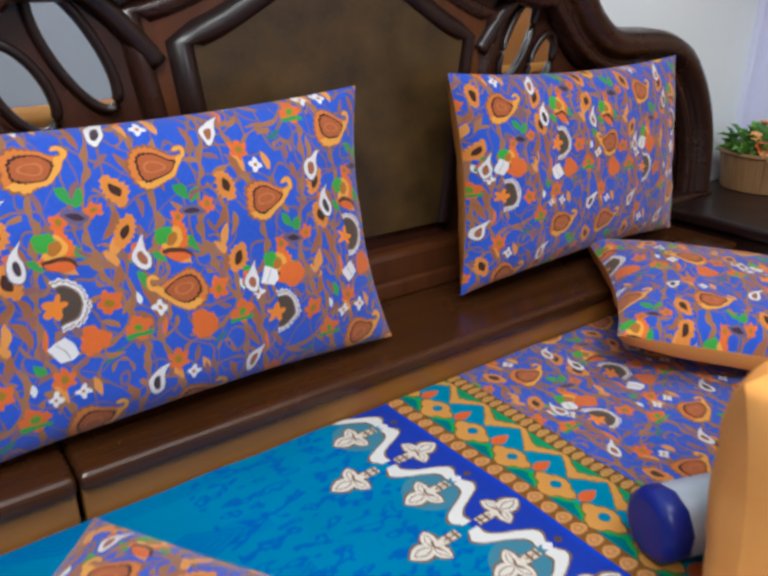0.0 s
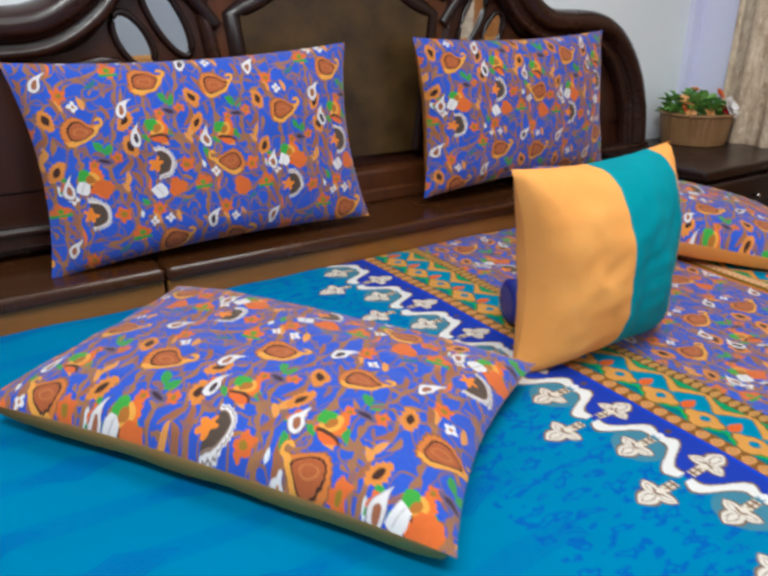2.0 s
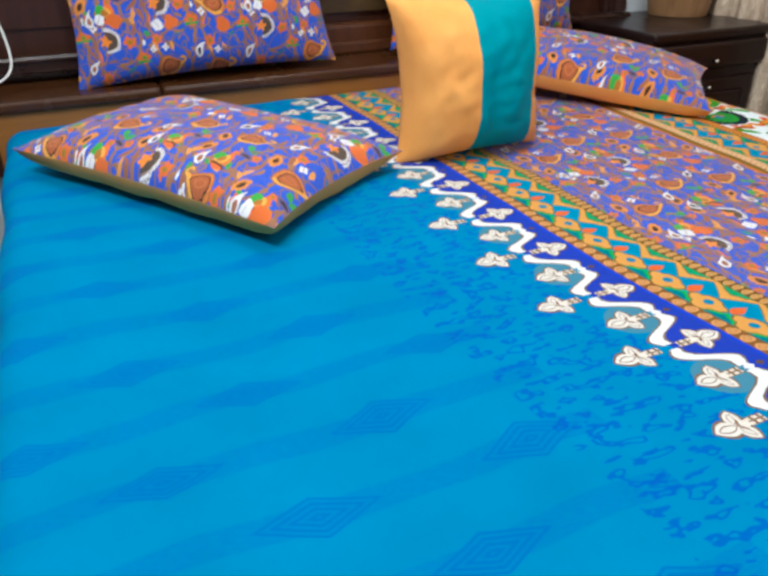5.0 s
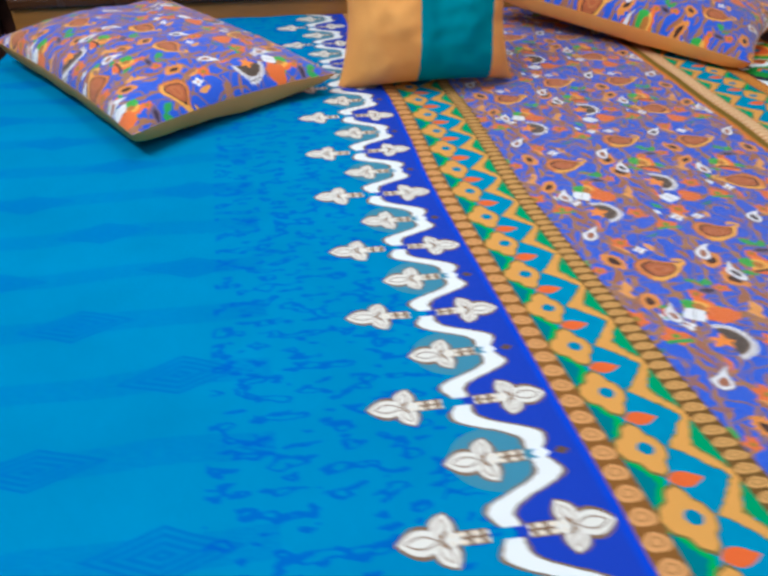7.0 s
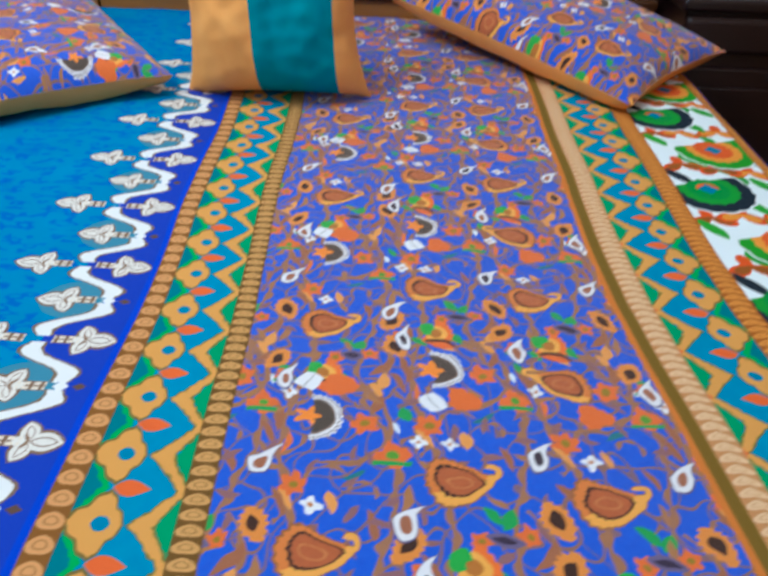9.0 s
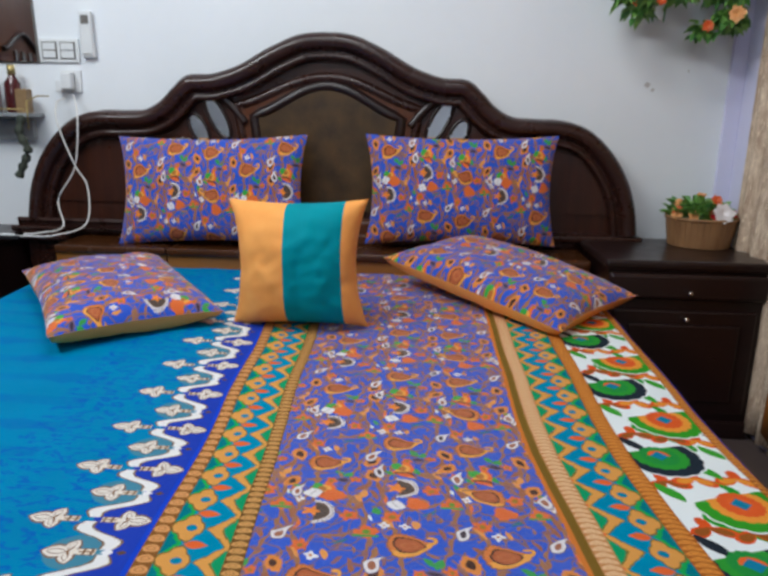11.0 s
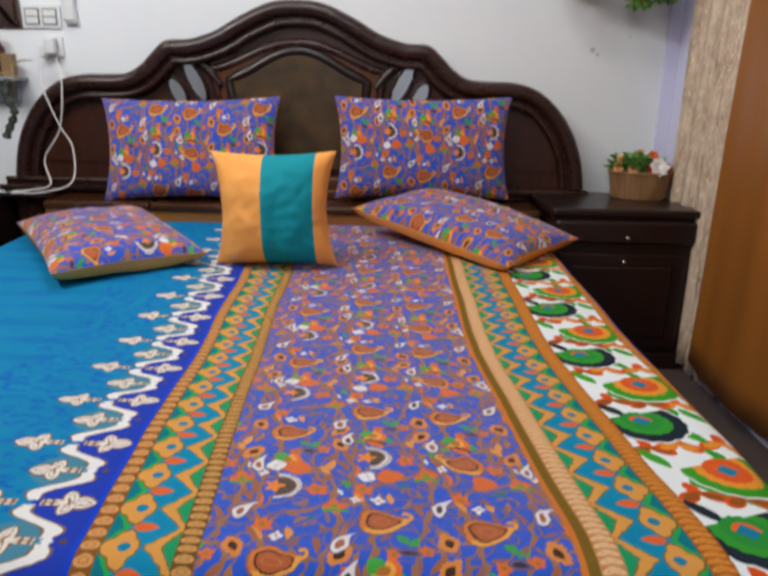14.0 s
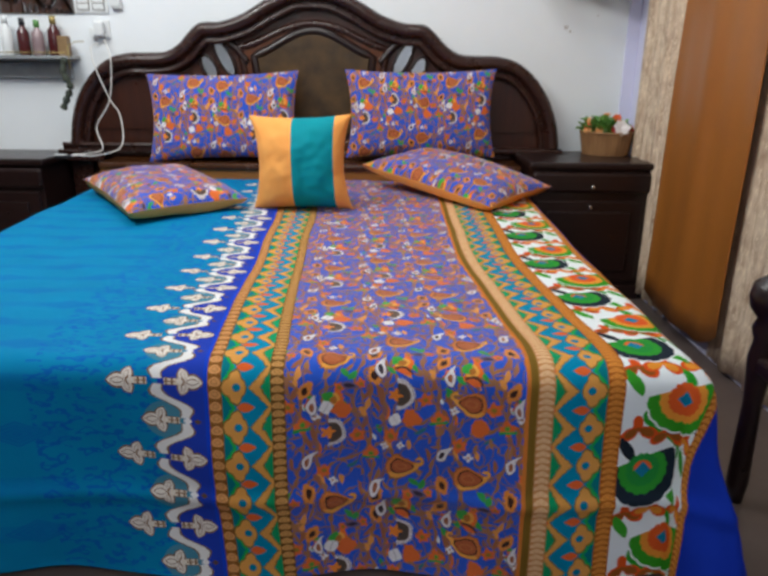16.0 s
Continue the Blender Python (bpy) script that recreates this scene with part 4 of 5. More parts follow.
PETALS = {n: plain(n + "_petal", lin(*a), lin(*b), 0.55, 0, 60, 0.15) for n, a, b in (
    ("red", (170, 20, 34), (206, 40, 44)), ("orange", (214, 84, 34), (228, 112, 56)), ("pink", (214, 40, 100), (230, 90, 130)),
    ("white", (236, 226, 226), (244, 240, 238)), ("yellow", (230, 210, 40), (240, 226, 90)), ("peach", (226, 150, 80), (236, 180, 120)))}
CORD = plain("white_cord", lin(206, 204, 200), lin(226, 224, 220), 0.5, 0, 40, 0.05)
PAPER_BLUE = plain("blue_print", lin(70, 90, 140), lin(130, 140, 120), 0.5, 0, 30, 0.02)
PAPER_CREAM = plain("cream_print", lin(206, 204, 140), lin(226, 222, 170), 0.5, 0, 30, 0.02)
PAPER_OLIVE = plain("olive_print", lin(90, 110, 50), lin(170, 150, 80), 0.5, 0, 30, 0.02)
DARK_GLASS = plain("dark_bottle", lin(60, 20, 24), lin(86, 34, 34), 0.15, 0, 20, 0.02)
PINK_GLASS = plain("dusky_bottle", lin(120, 100, 104), lin(160, 140, 142), 0.15, 0, 20, 0.02)
SHELF_GLASS = plain("frosted_shelf", lin(130, 134, 136), lin(160, 164, 166), 0.2, 0, 20, 0.02)

# ---- nightstands ----
def nightstand(x0, x1, label, d=0.17, rise=0.0):
    ob = empty("nightstand", pose((x0 + x1) / 2, -0.02 - d, 0), label, "nightstand", "nightstands beside the bed")
    w, h = (x1 - x0) / 2, 0.545 + rise
    part("top", box(-w - 0.008, -d - 0.02, h, w + 0.008, d, h + 0.03, 0.010, seg=3), WOOD_BLACK, ob)
    part("body", box(-w + 0.01, -d, 0.05, w - 0.01, d, h, 0.004), WOOD_BLACK, ob)
    part("plinth", box(-w + 0.004, -d - 0.012, 0.0, w - 0.004, d, 0.06, 0.006), WOOD_BLACK, ob)
    drawer = part("drawer", box(-w + 0.006, -d - 0.022, h - 0.095, w - 0.006, -d, h - 0.010, 0.014, seg=3), WOOD_BLACK, ob)
    m = Matrix.Translation((0, -d - 0.022, 0.497)) @ pose(0, 0, 0, 90)
    part("knob", lathe([(0.004, 0), (0.004, 0.008), (0.009, 0.014), (0.009, 0.018), (0.003, 0.022)], 12, None, m), CHROME, drawer)
    door = part("door", box(-w + 0.03, -d - 0.014, 0.085, w - 0.03, -d, 0.435, 0.006), WOOD_BLACK, ob)
    part("door_panel", box(-w + 0.08, -d - 0.020, 0.13, w - 0.08, -d - 0.013, 0.39, 0.006), WOOD_BLACK, door)
    m = Matrix.Translation((0, -d - 0.014, 0.41)) @ pose(0, 0, 0, 90)
    part("knob", lathe([(0.004, 0), (0.004, 0.008), (0.009, 0.014), (0.009, 0.018), (0.003, 0.022)], 12, None, m), CHROME, door)
    return ob


nightstand(0.940, 1.452, "dark wooden nightstand with drawer and flower basket on top", 0.215, 0.02)
nightstand(-1.62, -1.145, "dark wooden nightstand with a charging cable on top")


# ---- flowers ----
def leaf_into(bm, at_, way, length, width):
    """A folded, slightly drooping leaf."""
    d = Vector(way).normalized()
    s = d.cross(Vector((0, 0, 1)))
    s = s.normalized() if s.length > 0.05 else Vector((1, 0, 0))
    n = s.cross(d)
    p = Vector(at_)
    mid = [bm.verts.new(p + d * length * t - Vector((0, 0, 1)) * length * 0.25 * t * t) for t in (0, 0.35, 0.7, 1.0)]
    l = [bm.verts.new(p + d * length * t + s * width * q + n * width * 0.3 - Vector((0, 0, 1)) * length * 0.25 * t * t) for t, q in ((0.3, 0.5), (0.65, 0.42))]
    r = [bm.verts.new(p + d * length * t - s * width * q + n * width * 0.3 - Vector((0, 0, 1)) * length * 0.25 * t * t) for t, q in ((0.3, 0.5), (0.65, 0.42))]
    for a, side in ((l, 1), (r, -1)):
        for q in ((mid[0], mid[1], a[0]), (mid[1], mid[2], a[1], a[0]), (mid[2], mid[3], a[1])):
            bm.faces.new(q if side > 0 else q[::-1])


def bloom(parent, at_, way, size, kind, petals=8, seed=0):
    """A small open flower of layered petals."""
    rnd = random.Random(seed)
    bm = bmesh.new()
    d = Vector(way).normalized()
    s = d.cross(Vector((0.3, 0.1, 1))).normalized()
    t = s.cross(d)
    for layer, (lift, rad) in enumerate(((0.25, 1.0), (0.7, 0.75), (1.3, 0.45))):
        for k in range(petals):
            a = (k + 0.5 * layer + rnd.uniform(-0.1, 0.1)) * 2 * math.pi / petals
            out = s * math.cos(a) + t * math.sin(a)
            tang = t * math.cos(a) - s * math.sin(a)
            L, W = size * rad * rnd.uniform(0.85, 1.1), size * rad * 0.42
            base = Vector(at_)
            q = [base, base + out * L * 0.6 + tang * W + d * L * 0.35 * lift, base + out * L + d * L * 0.55 * lift, base + out * L * 0.6 - tang * W + d * L * 0.35 * lift]
            bm.faces.new([bm.verts.new(p) for p in q])
    return part("flower", bm, PETALS[kind], parent)


def flower_basket():
    c = Vector((1.335, -0.150, 0.595))
    ob = empty("flower_basket", Matrix.Translation(c), "round bamboo-strip basket of artificial flowers on the nightstand", "basket")
    n = 36
    for k in range(n):
        a = k / n * 2 * math.pi
        bm = box(-0.0095, -0.004, 0.0, 0.0095, 0.004, 0.098, 0.002, seg=1)
        lean = Matrix.Rotation(a, 4, "Z") @ Matrix.Translation((0, -0.098, 0.001)) @ Matrix.Rotation(math.radians(9), 4, "X")
        bmesh.ops.transform(bm, matrix=lean, verts=bm.verts)
        part("strip", bm, WICKER, ob)
    part("rim", tube([(0.116 * math.cos(a * math.pi / 16), 0.116 * math.sin(a * math.pi / 16), 0.100) for a in range(32)], 0.006, 8, closed=True), WICKER, ob)
    part("filling", lathe([(0.09, 0.002), (0.105, 0.08), (0.08, 0.092), (0.02, 0.098)], 24), LEAF_DARK, ob)
    rnd = random.Random(5)
    for mat, count in ((LEAF, 150), (LEAF_DARK, 70)):
        bm = bmesh.new()
        for _ in range(count):
            a, r = rnd.uniform(0, 6.283), 0.10 * math.sqrt(rnd.random())
            p = (r * math.cos(a) - 0.012, r * math.sin(a), 0.088 + rnd.uniform(0, 0.085) * (1 - r * 5))
            leaf_into(bm, p, (math.cos(a) * 0.8 + rnd.uniform(-.4, .4), math.sin(a) * 0.8 + rnd.uniform(-.4, .4), rnd.uniform(0.3, 1.2)), rnd.uniform(0.03, 0.05), 0.026)
        part("leaves", smooth(bm, False), mat, ob)
    for k, (x, y, z, kind, size) in enumerate(((-0.095, -0.03, 0.125, "orange", 0.022), (-0.10, -0.045, 0.108, "peach", 0.020), (-0.06, -0.085, 0.115, "peach", 0.020), (-0.085, 0.0, 0.150, "peach", 0.018), (0.03, -0.098, 0.125, "white", 0.044), (0.02, -0.06, 0.165, "orange", 0.022), (0.005, -0.095, 0.12, "red", 0.022), (0.085, -0.05, 0.115, "red", 0.026), (0.10, -0.02, 0.12, "pink", 0.020), (0.0, 0.02, 0.175, "peach", 0.018))):
        bloom(ob, (x, y, z), (x * 4, y * 6 - 0.3, 0.5), size, kind, 7, k)


flower_basket()


# ---- corner shelf with its clock and hanging flowers ----
def corner_shelf():
    ob = empty("corner_shelf", pose(0, 0, 0), "black laminate corner shelf fixed high on the wall", "shelf")
    bm = bmesh.new()
    out = [(1.068, -0.001), (1.095, -0.235), (1.13, -0.285), (1.372, -0.285), (1.404, -0.25), (1.404, -0.001)]
    lo, hi = [bm.verts.new((x, y, 1.712)) for x, y in out], [bm.verts.new((x, y, 1.752)) for x, y in out]
    bm.faces.new(lo)
    bm.faces.new(hi[::-1])
    for k in range(len(out)):
        bm.faces.new((lo[k], hi[k], hi[(k + 1) % 6], lo[(k + 1) % 6]))
    bmesh.ops.recalc_face_normals(bm, faces=bm.faces)
    part("board", bm, BLACK, ob)
    part("sticker", box(1.345, -0.2875, 1.722, 1.375, -0.285, 1.742, 0), WHITE_PLASTIC, ob)


corner_shelf()


def mantel_clock():
    c = Vector((1.195, -0.17, 1.752))
    ob = empty("mantel_clock", Matrix.Translation(c), "silver ornamental clock with amber glass standing on the corner shelf", "clock")
    part("base", box(-0.085, -0.035, 0.0, 0.085, 0.035, 0.012, 0.004), CHROME, ob)
    for s in (-1, 1):
        part("column", tube(spline([(s * 0.075, 0, 0.012), (s * 0.060, 0, 0.06), (s * 0.085, 0, 0.10), (s * 0.055, 0, 0.14), (s * 0.06, 0, 0.20)], 6), 0.010, 10), CHROME, ob)
        part("scroll", lathe([(0.003, -0.012), (0.013, -0.006), (0.015, 0), (0.013, 0.006), (0.003, 0.012)], 14, None, Matrix.Translation((s * 0.088, -0.005, 0.10))), CHROME, ob)
    arc = [(-0.05, 0, 0.012), (-0.044, 0, 0.075), (0, 0, 0.088), (0.044, 0, 0.075), (0.05, 0, 0.012)]
    part("bracket", tube(spline(arc, 6), 0.007, 8), CHROME, ob)
    part("amber_panel", box(-0.042, -0.006, 0.012, 0.042, 0.006, 0.075, 0.003), plain("amber_glass", lin(170, 110, 40), lin(214, 156, 70), 0.12, 0.3, 20, 0.02), ob)
    m = Matrix.Translation((0, -0.012, 0.162)) @ pose(0, 0, 0, 90)
    part("bezel", lathe([(0.046, -0.012), (0.058, -0.006), (0.060, 0.006), (0.052, 0.014), (0.046, 0.014)], 32, None, m), CHROME, ob)
    dial = part("dial", lathe([(0.046, 0.0), (0.046, 0.0125)], 32, None, m), CREAM, ob)
    part("hand", box(-0.0015, -0.027, 0.162, 0.0015, -0.0255, 0.196, 0), BLACK, dial)
    part("hand", box(-0.002, -0.027, 0.140, 0.002, -0.0255, 0.162, 0), BLACK, dial)


mantel_clock()


def hanging_flowers(x0, x1, y0, z0, z1, seed, label):
    ob = empty("hanging_flowers", pose((x0 + x1) / 2, y0, z1), label, "artificial flowers", "flowers under the corner shelf")
    rnd = random.Random(seed)
    w, h = (x1 - x0) / 2, z1 - z0
    for k in range(4):
        sx = rnd.uniform(-w * 0.6, w * 0.6)
        pts = spline([(sx * 0.3, 0, 0), (sx * 0.8, rnd.uniform(-.04, .03), -h * 0.35), (sx, rnd.uniform(-.05, .03), -h * 0.7), (sx * 1.1, rnd.uniform(-.03, .03), -h)], 5)
        part("stem", tube(pts, 0.003, 6), LEAF_DARK, ob)
    clumps = [(rnd.uniform(-w, w) * 0.9, rnd.uniform(-0.07, 0.05), -rnd.uniform(0.02, 0.97) * h) for _ in range(30)]
    for mat, share in ((LEAF, 20), (LEAF_DARK, 18)):
        bm = bmesh.new()
        for cx, cy, cz in clumps:
            for _ in range(share):
                a, e = rnd.uniform(0, 6.283), rnd.uniform(-0.7, 0.9)
                q = (cx + rnd.uniform(-.02, .02), cy + rnd.uniform(-.02, .02), cz + rnd.uniform(-.02, .02))
                leaf_into(bm, q, (math.cos(a), math.sin(a), e), rnd.uniform(0.030, 0.052), 0.030)
        part("leaves", smooth(bm, False), mat, ob)
    kinds = ["red", "orange", "pink", "red", "white", "red", "yellow", "orange", "peach"]
    for k in range(8):
        cx, cy, cz = clumps[k]
        bloom(ob, (cx + rnd.uniform(-.03, .03), cy - 0.055, cz + rnd.uniform(-.02, .02)), (rnd.uniform(-.5, .5), -1, rnd.uniform(-.2, .5)), rnd.uniform(0.020, 0.030), kinds[(k + seed) % 9], 7, k + seed * 20)


hanging_flowers(1.00, 1.20, -0.14, 1.34, 1.72, 1, "green artificial vine with red and orange flowers under the shelf")
hanging_flowers(1.24, 1.39, -0.13, 1.30, 1.72, 2, "green artificial vine with red and pink flowers under the shelf")


# ---- things on the wall ----
def wall_clock():
    ob = empty("wall_clock", pose(0.054, 0, 1.93), "square wall clock in a gold rounded frame", "clock")
    for z, r, y0, y1, mat, name in ((0, 0.150, -0.028, -0.001, GOLD, "case"), (0.018, 0.140, -0.036, -0.028, GOLD, "frame"), (0.026, 0.126, -0.040, -0.036, CREAM, "dial")):
        out = []
        for cx, cz, a0 in ((1, -1, 270), (1, 1, 0), (-1, 1, 90), (-1, -1, 180)):
            for k in range(6):
                a = math.radians(a0 + k * 18)
                out.append((cx * (r - 0.03) + 0.03 * math.cos(a), cz * (r - 0.03) + 0.03 * math.sin(a) + 0.15))
        bm = prism(out, y0, y1)
        bmesh.ops.bevel(bm, geom=[e for e in bm.edges if abs(e.verts[0].co.y - y0) < 1e-5 and abs(e.verts[1].co.y - y0) < 1e-5], offset=0.006 if name != "dial" else 0.001, segments=2, affect="EDGES")
        p = part(name, bm, mat, ob)
    for a, l in ((172, 0.075), (60, 0.05)):
        bm = box(-0.002, -0.0425, 0.0, 0.002, -0.0405, l, 0)
        bmesh.ops.transform(bm, matrix=Matrix.Translation((0, 0, 0.15)) @ Matrix.Rotation(math.radians(a), 4, "Y"), verts=bm.verts)
        part("hand", bm, BLACK, p)


wall_clock()


def ornament():
    ob = empty("wall_ornament", pose(0.099, 0, 1.44), "grey metal wall ornament with three small diamond mirrors", "wall ornament")
    half = []
    for z, w in ((0.0, 0.010), (0.035, 0.009), (0.060, 0.012), (0.085, 0.030), (0.107, 0.052), (0.112, 0.053), (0.135, 0.032), (0.160, 0.010), (0.175, 0.008), (0.19, 0.010), (0.215, 0.030), (0.238, 0.053), (0.243, 0.053), (0.265, 0.032), (0.29, 0.010), (0.305, 0.009), (0.32, 0.011), (0.342, 0.032), (0.362, 0.053), (0.368, 0.053), (0.388, 0.032), (0.405, 0.010), (0.424, 0.008)):
        half.append((w, z))
    bm = prism(half + [(-w, z) for w, z in half[::-1]], -0.008, -0.001)
    part("plate", bm, PEWTER, ob)
    for zc in (0.109, 0.240):
        part("diamond_mirror", prism([(0.045, zc - 0.004), (0.045, zc + 0.004), (0.026, zc + 0.024), (-0.026, zc + 0.024), (-0.045, zc + 0.004), (-0.045, zc - 0.004), (-0.02, zc - 0.024), (0.02, zc - 0.024)], -0.011, -0.007), GLASS_MIRROR, ob, "small bright mirror")
    part("round_mirror", prism([(0.024 * math.cos(k * math.pi / 10), 0.366 + 0.026 * math.sin(k * math.pi / 10)) for k in range(20)], -0.011, -0.007), GLASS_MIRROR, ob, "small round mirror")


ornament()


def switchboard():
    ob = empty("switchboard", pose(0.585, 0, 1.605), "white electrical switchboard with a row of old switches", "switchboard")
    part("backing", box(-0.153, -0.008, -0.057, 0.153, -0.001, 0.057, 0.002), PEWTER, ob)
    part("plate", box(-0.149, -0.020, -0.053, 0.149, -0.008, 0.053, 0.004), WHITE_PLASTIC, ob)
    part("socket", box(-0.098, -0.024, -0.030, -0.078, -0.020, 0.030, 0.002), SWITCH, ob)
    part("socket_hole", box(-0.094, -0.0255, -0.008, -0.084, -0.024, 0.014, 0), BLACK, ob)
    for k in range(6):
        x = -0.062 + k * 0.0275
        sw = part("switch", box(x - 0.012, -0.026, -0.028, x + 0.012, -0.020, 0.028, 0.003), SWITCH, ob)
        part("rocker", box(x - 0.004, -0.031, -0.012, x + 0.004, -0.026, 0.006, 0.0015), SWITCH, sw)
    pl = empty("adaptor", pose(0.802, 0, 1.612), "small white plug box beside the switchboard", "plug box")
    part("case", box(-0.026, -0.030, -0.034, 0.026, -0.001, 0.034, 0.006), WHITE_PLASTIC, pl)
    part("mark", box(-0.003, -0.0315, 0.004, 0.003, -0.030, 0.016, 0), BLACK, pl)
    part("wire", tube(spline([(-0.066, -0.014, 0.032), (-0.040, -0.014, 0.034), (-0.026, -0.014, 0.028)], 5), 0.003, 6), PEWTER, pl)
    part("wire", tube(spline([(-0.066, -0.014, 0.012), (-0.040, -0.014, 0.008), (-0.032, -0.014, -0.02), (-0.022, -0.014, -0.032)], 5), 0.003, 6), PEWTER, pl)


switchboard()


def sticker():
    ob = empty("picture", pose(0.63, 0, 1.744), "small glossy picture of an open book stuck on the wall", "picture")
    part("sheet", box(-0.068, -0.003, -0.054, 0.068, -0.001, 0.054, 0), PAPER_BLUE, ob)
    part("ground", box(-0.066, -0.0045, -0.052, 0.066, -0.003, -0.015, 0), PAPER_OLIVE, ob)
    for s in (-1, 1):
        part("page", prism([(s * 0.001, -0.018), (s * 0.040, -0.014), (s * 0.036, 0.044), (s * 0.001, 0.040)], -0.006, -0.0045), PAPER_CREAM, ob)
    part("stand", prism([(-0.03, -0.044), (0.03, -0.044), (0.012, -0.020), (-0.012, -0.020)], -0.006, -0.0045), PAPER_CREAM, ob)


sticker()

structure("trim_conduit", box(0.703, -0.012, 1.665, 0.717, -0.001, ZC, 0.002), WHITE_PLASTIC, "thin white wiring conduit running down the wall")


def socket(x, z, w, h, label, cols=2):
    ob = empty("wall_socket", pose(x, 0, z), label, "socket", "sockets on the wall")
    part("plate", box(-w / 2, -0.010, -h / 2, w / 2, -0.001, h / 2, 0.003), WHITE_PLASTIC, ob)
    for k in range(cols):
        cx = (k - (cols - 1) / 2) * w * 0.46
        fr_ = part("module", box(cx - w * 0.19, -0.013, -h * 0.36, cx + w * 0.19, -0.010, h * 0.36, 0.002), PEWTER, ob)
        part("rocker", box(cx - w * 0.16, -0.016, 0.002, cx + w * 0.16, -0.013, h * 0.31, 0.001), WHITE_PLASTIC, fr_)
        part("rocker", box(cx - w * 0.16, -0.016, -h * 0.31, cx + w * 0.16, -0.013, -0.002, 0.001), WHITE_PLASTIC, fr_)
    return ob


socket(-1.005, 1.226, 0.15, 0.084, "white double wall switch with grey rocker frames")
s2 = socket(-0.968, 1.117, 0.074, 0.078, "white wall socket with a charger plugged in", 1)
part("charger", box(-0.022, -0.050, -0.030, 0.018, -0.016, 0.030, 0.006), WHITE_PLASTIC, s2)
part("adaptor", box(-0.048, -0.040, -0.040, -0.024, -0.008, 0.004, 0.005), WHITE_PLASTIC, s2)
s3 = socket(0.946, 1.995, 0.125, 0.075, "white wall socket with a round plug", 1)
part("plug", lathe([(0.030, 0.0), (0.030, 0.02), (0.024, 0.03), (0.01, 0.032)], 20, None, Matrix.Translation((0, -0.016, 0.012)) @ pose(0, 0, 0, 90)), WHITE_PLASTIC, s3)
part("cord", tube(spline([(0.0, -0.045, 0.0), (0.005, -0.04, -0.05), (0.03, -0.02, -0.11), (0.09, -0.015, -0.155), (0.16, -0.02, -0.16), (0.215, -0.05, -0.13)], 8), 0.006, 8), CORD, s3)
part("cord", tube(spline([(0.01, -0.045, 0.0), (0.012, -0.04, -0.05), (0.045, -0.02, -0.10), (0.10, -0.015, -0.135), (0.16, -0.02, -0.138), (0.205, -0.05, -0.12)], 8), 0.004, 8), CORD, s3)

remote = empty("remote_control", pose(-0.890, 0, 1.283), "white air conditioner remote in its wall holder", "remote")
part("holder", box(-0.025, -0.024, -0.080, 0.025, -0.001, -0.030, 0.004), WHITE_PLASTIC, remote)
part("case", box(-0.022, -0.030, -0.072, 0.022, -0.006, 0.080, 0.006), WHITE_PLASTIC, remote)
part("display", box(-0.014, -0.0315, 0.035, 0.014, -0.030, 0.064, 0), PEWTER, remote)

cable = empty("charging_cable", pose(0, 0, 0), "white charging cable hanging down onto the nightstand", "cable")
part("cord", tube(spline([(-0.978, -0.04, 1.055), (-1.005, -0.06, 1.038), (-0.971, -0.13, 0.963), (-0.918, -0.135, 0.82), (-0.874, -0.14, 0.739), (-0.861, -0.2, 0.614), (-0.93, -0.3, 0.585), (-1.0, -0.33, 0.5865), (-1.07, -0.33, 0.584)], 8), 0.0032, 8), CORD, cable)
part("cord", tube(spline([(-0.947, -0.045, 1.07), (-0.895, -0.13, 0.985), (-0.917, -0.137, 0.811), (-0.988, -0.14, 0.694), (-0.947, -0.2, 0.602), (-1.0, -0.26, 0.5865), (-1.05, -0.28, 0.584)], 8), 0.0032, 8), CORD, cable)
part("connector", box(-1.10, -0.350, 0.5755, -1.03, -0.332, 0.588, 0.003), BLACK, cable)
part("connector", box(-1.12, -0.310, 0.5755, -1.07, -0.294, 0.588, 0.003), WHITE_PLASTIC, cable)

# ---- mirror, the board for its dark upper reflection and the small shelf below ----
wall_mirror = empty("wall_mirror", pose(0, 0, 0), "large frameless wall mirror with a chipped edge", "mirror")
part("glass", prism([(-1.85, 1.184), (-1.088, 1.184), (-1.104, 1.66), (-1.85, 1.66)], -0.012, -0.006), GLASS_MIRROR, wall_mirror)
part("backing", prism([(-1.85, 1.180), (-1.084, 1.180), (-1.100, 1.66), (-1.85, 1.66)], -0.006, -0.001), PEWTER, wall_mirror)
# Added board: shapes the dark reflection at the mirror's top, carries the box.
reflected_top = empty("reflected_band", pose(0, 0, 0), "added dark board in place of the mirror's dark upper reflection", "shelf", "shelves on the wall")
part("board", box(-1.85, -0.060, 1.655, -1.098, -0.001, 1.695, 0.004), WOOD_BLACK, reflected_top)
box1 = empty("small_box", pose(-1.165, -0.032, 1.695), "small dark printed box on the board above the mirror", "box")
part("carton", box(-0.034, -0.02, 0.0, 0.034, 0.02, 0.080, 0.003), plain("dark_card", lin(60, 48, 36), lin(96, 80, 56), 0.4, 0, 20, 0.03), box1)
part("lid", box(-0.035, -0.021, 0.072, 0.035, 0.021, 0.084, 0.003), BLACK, box1)
part("label", box(-0.022, -0.0215, 0.008, 0.022, -0.02, 0.024, 0), PAPER_CREAM, box1)
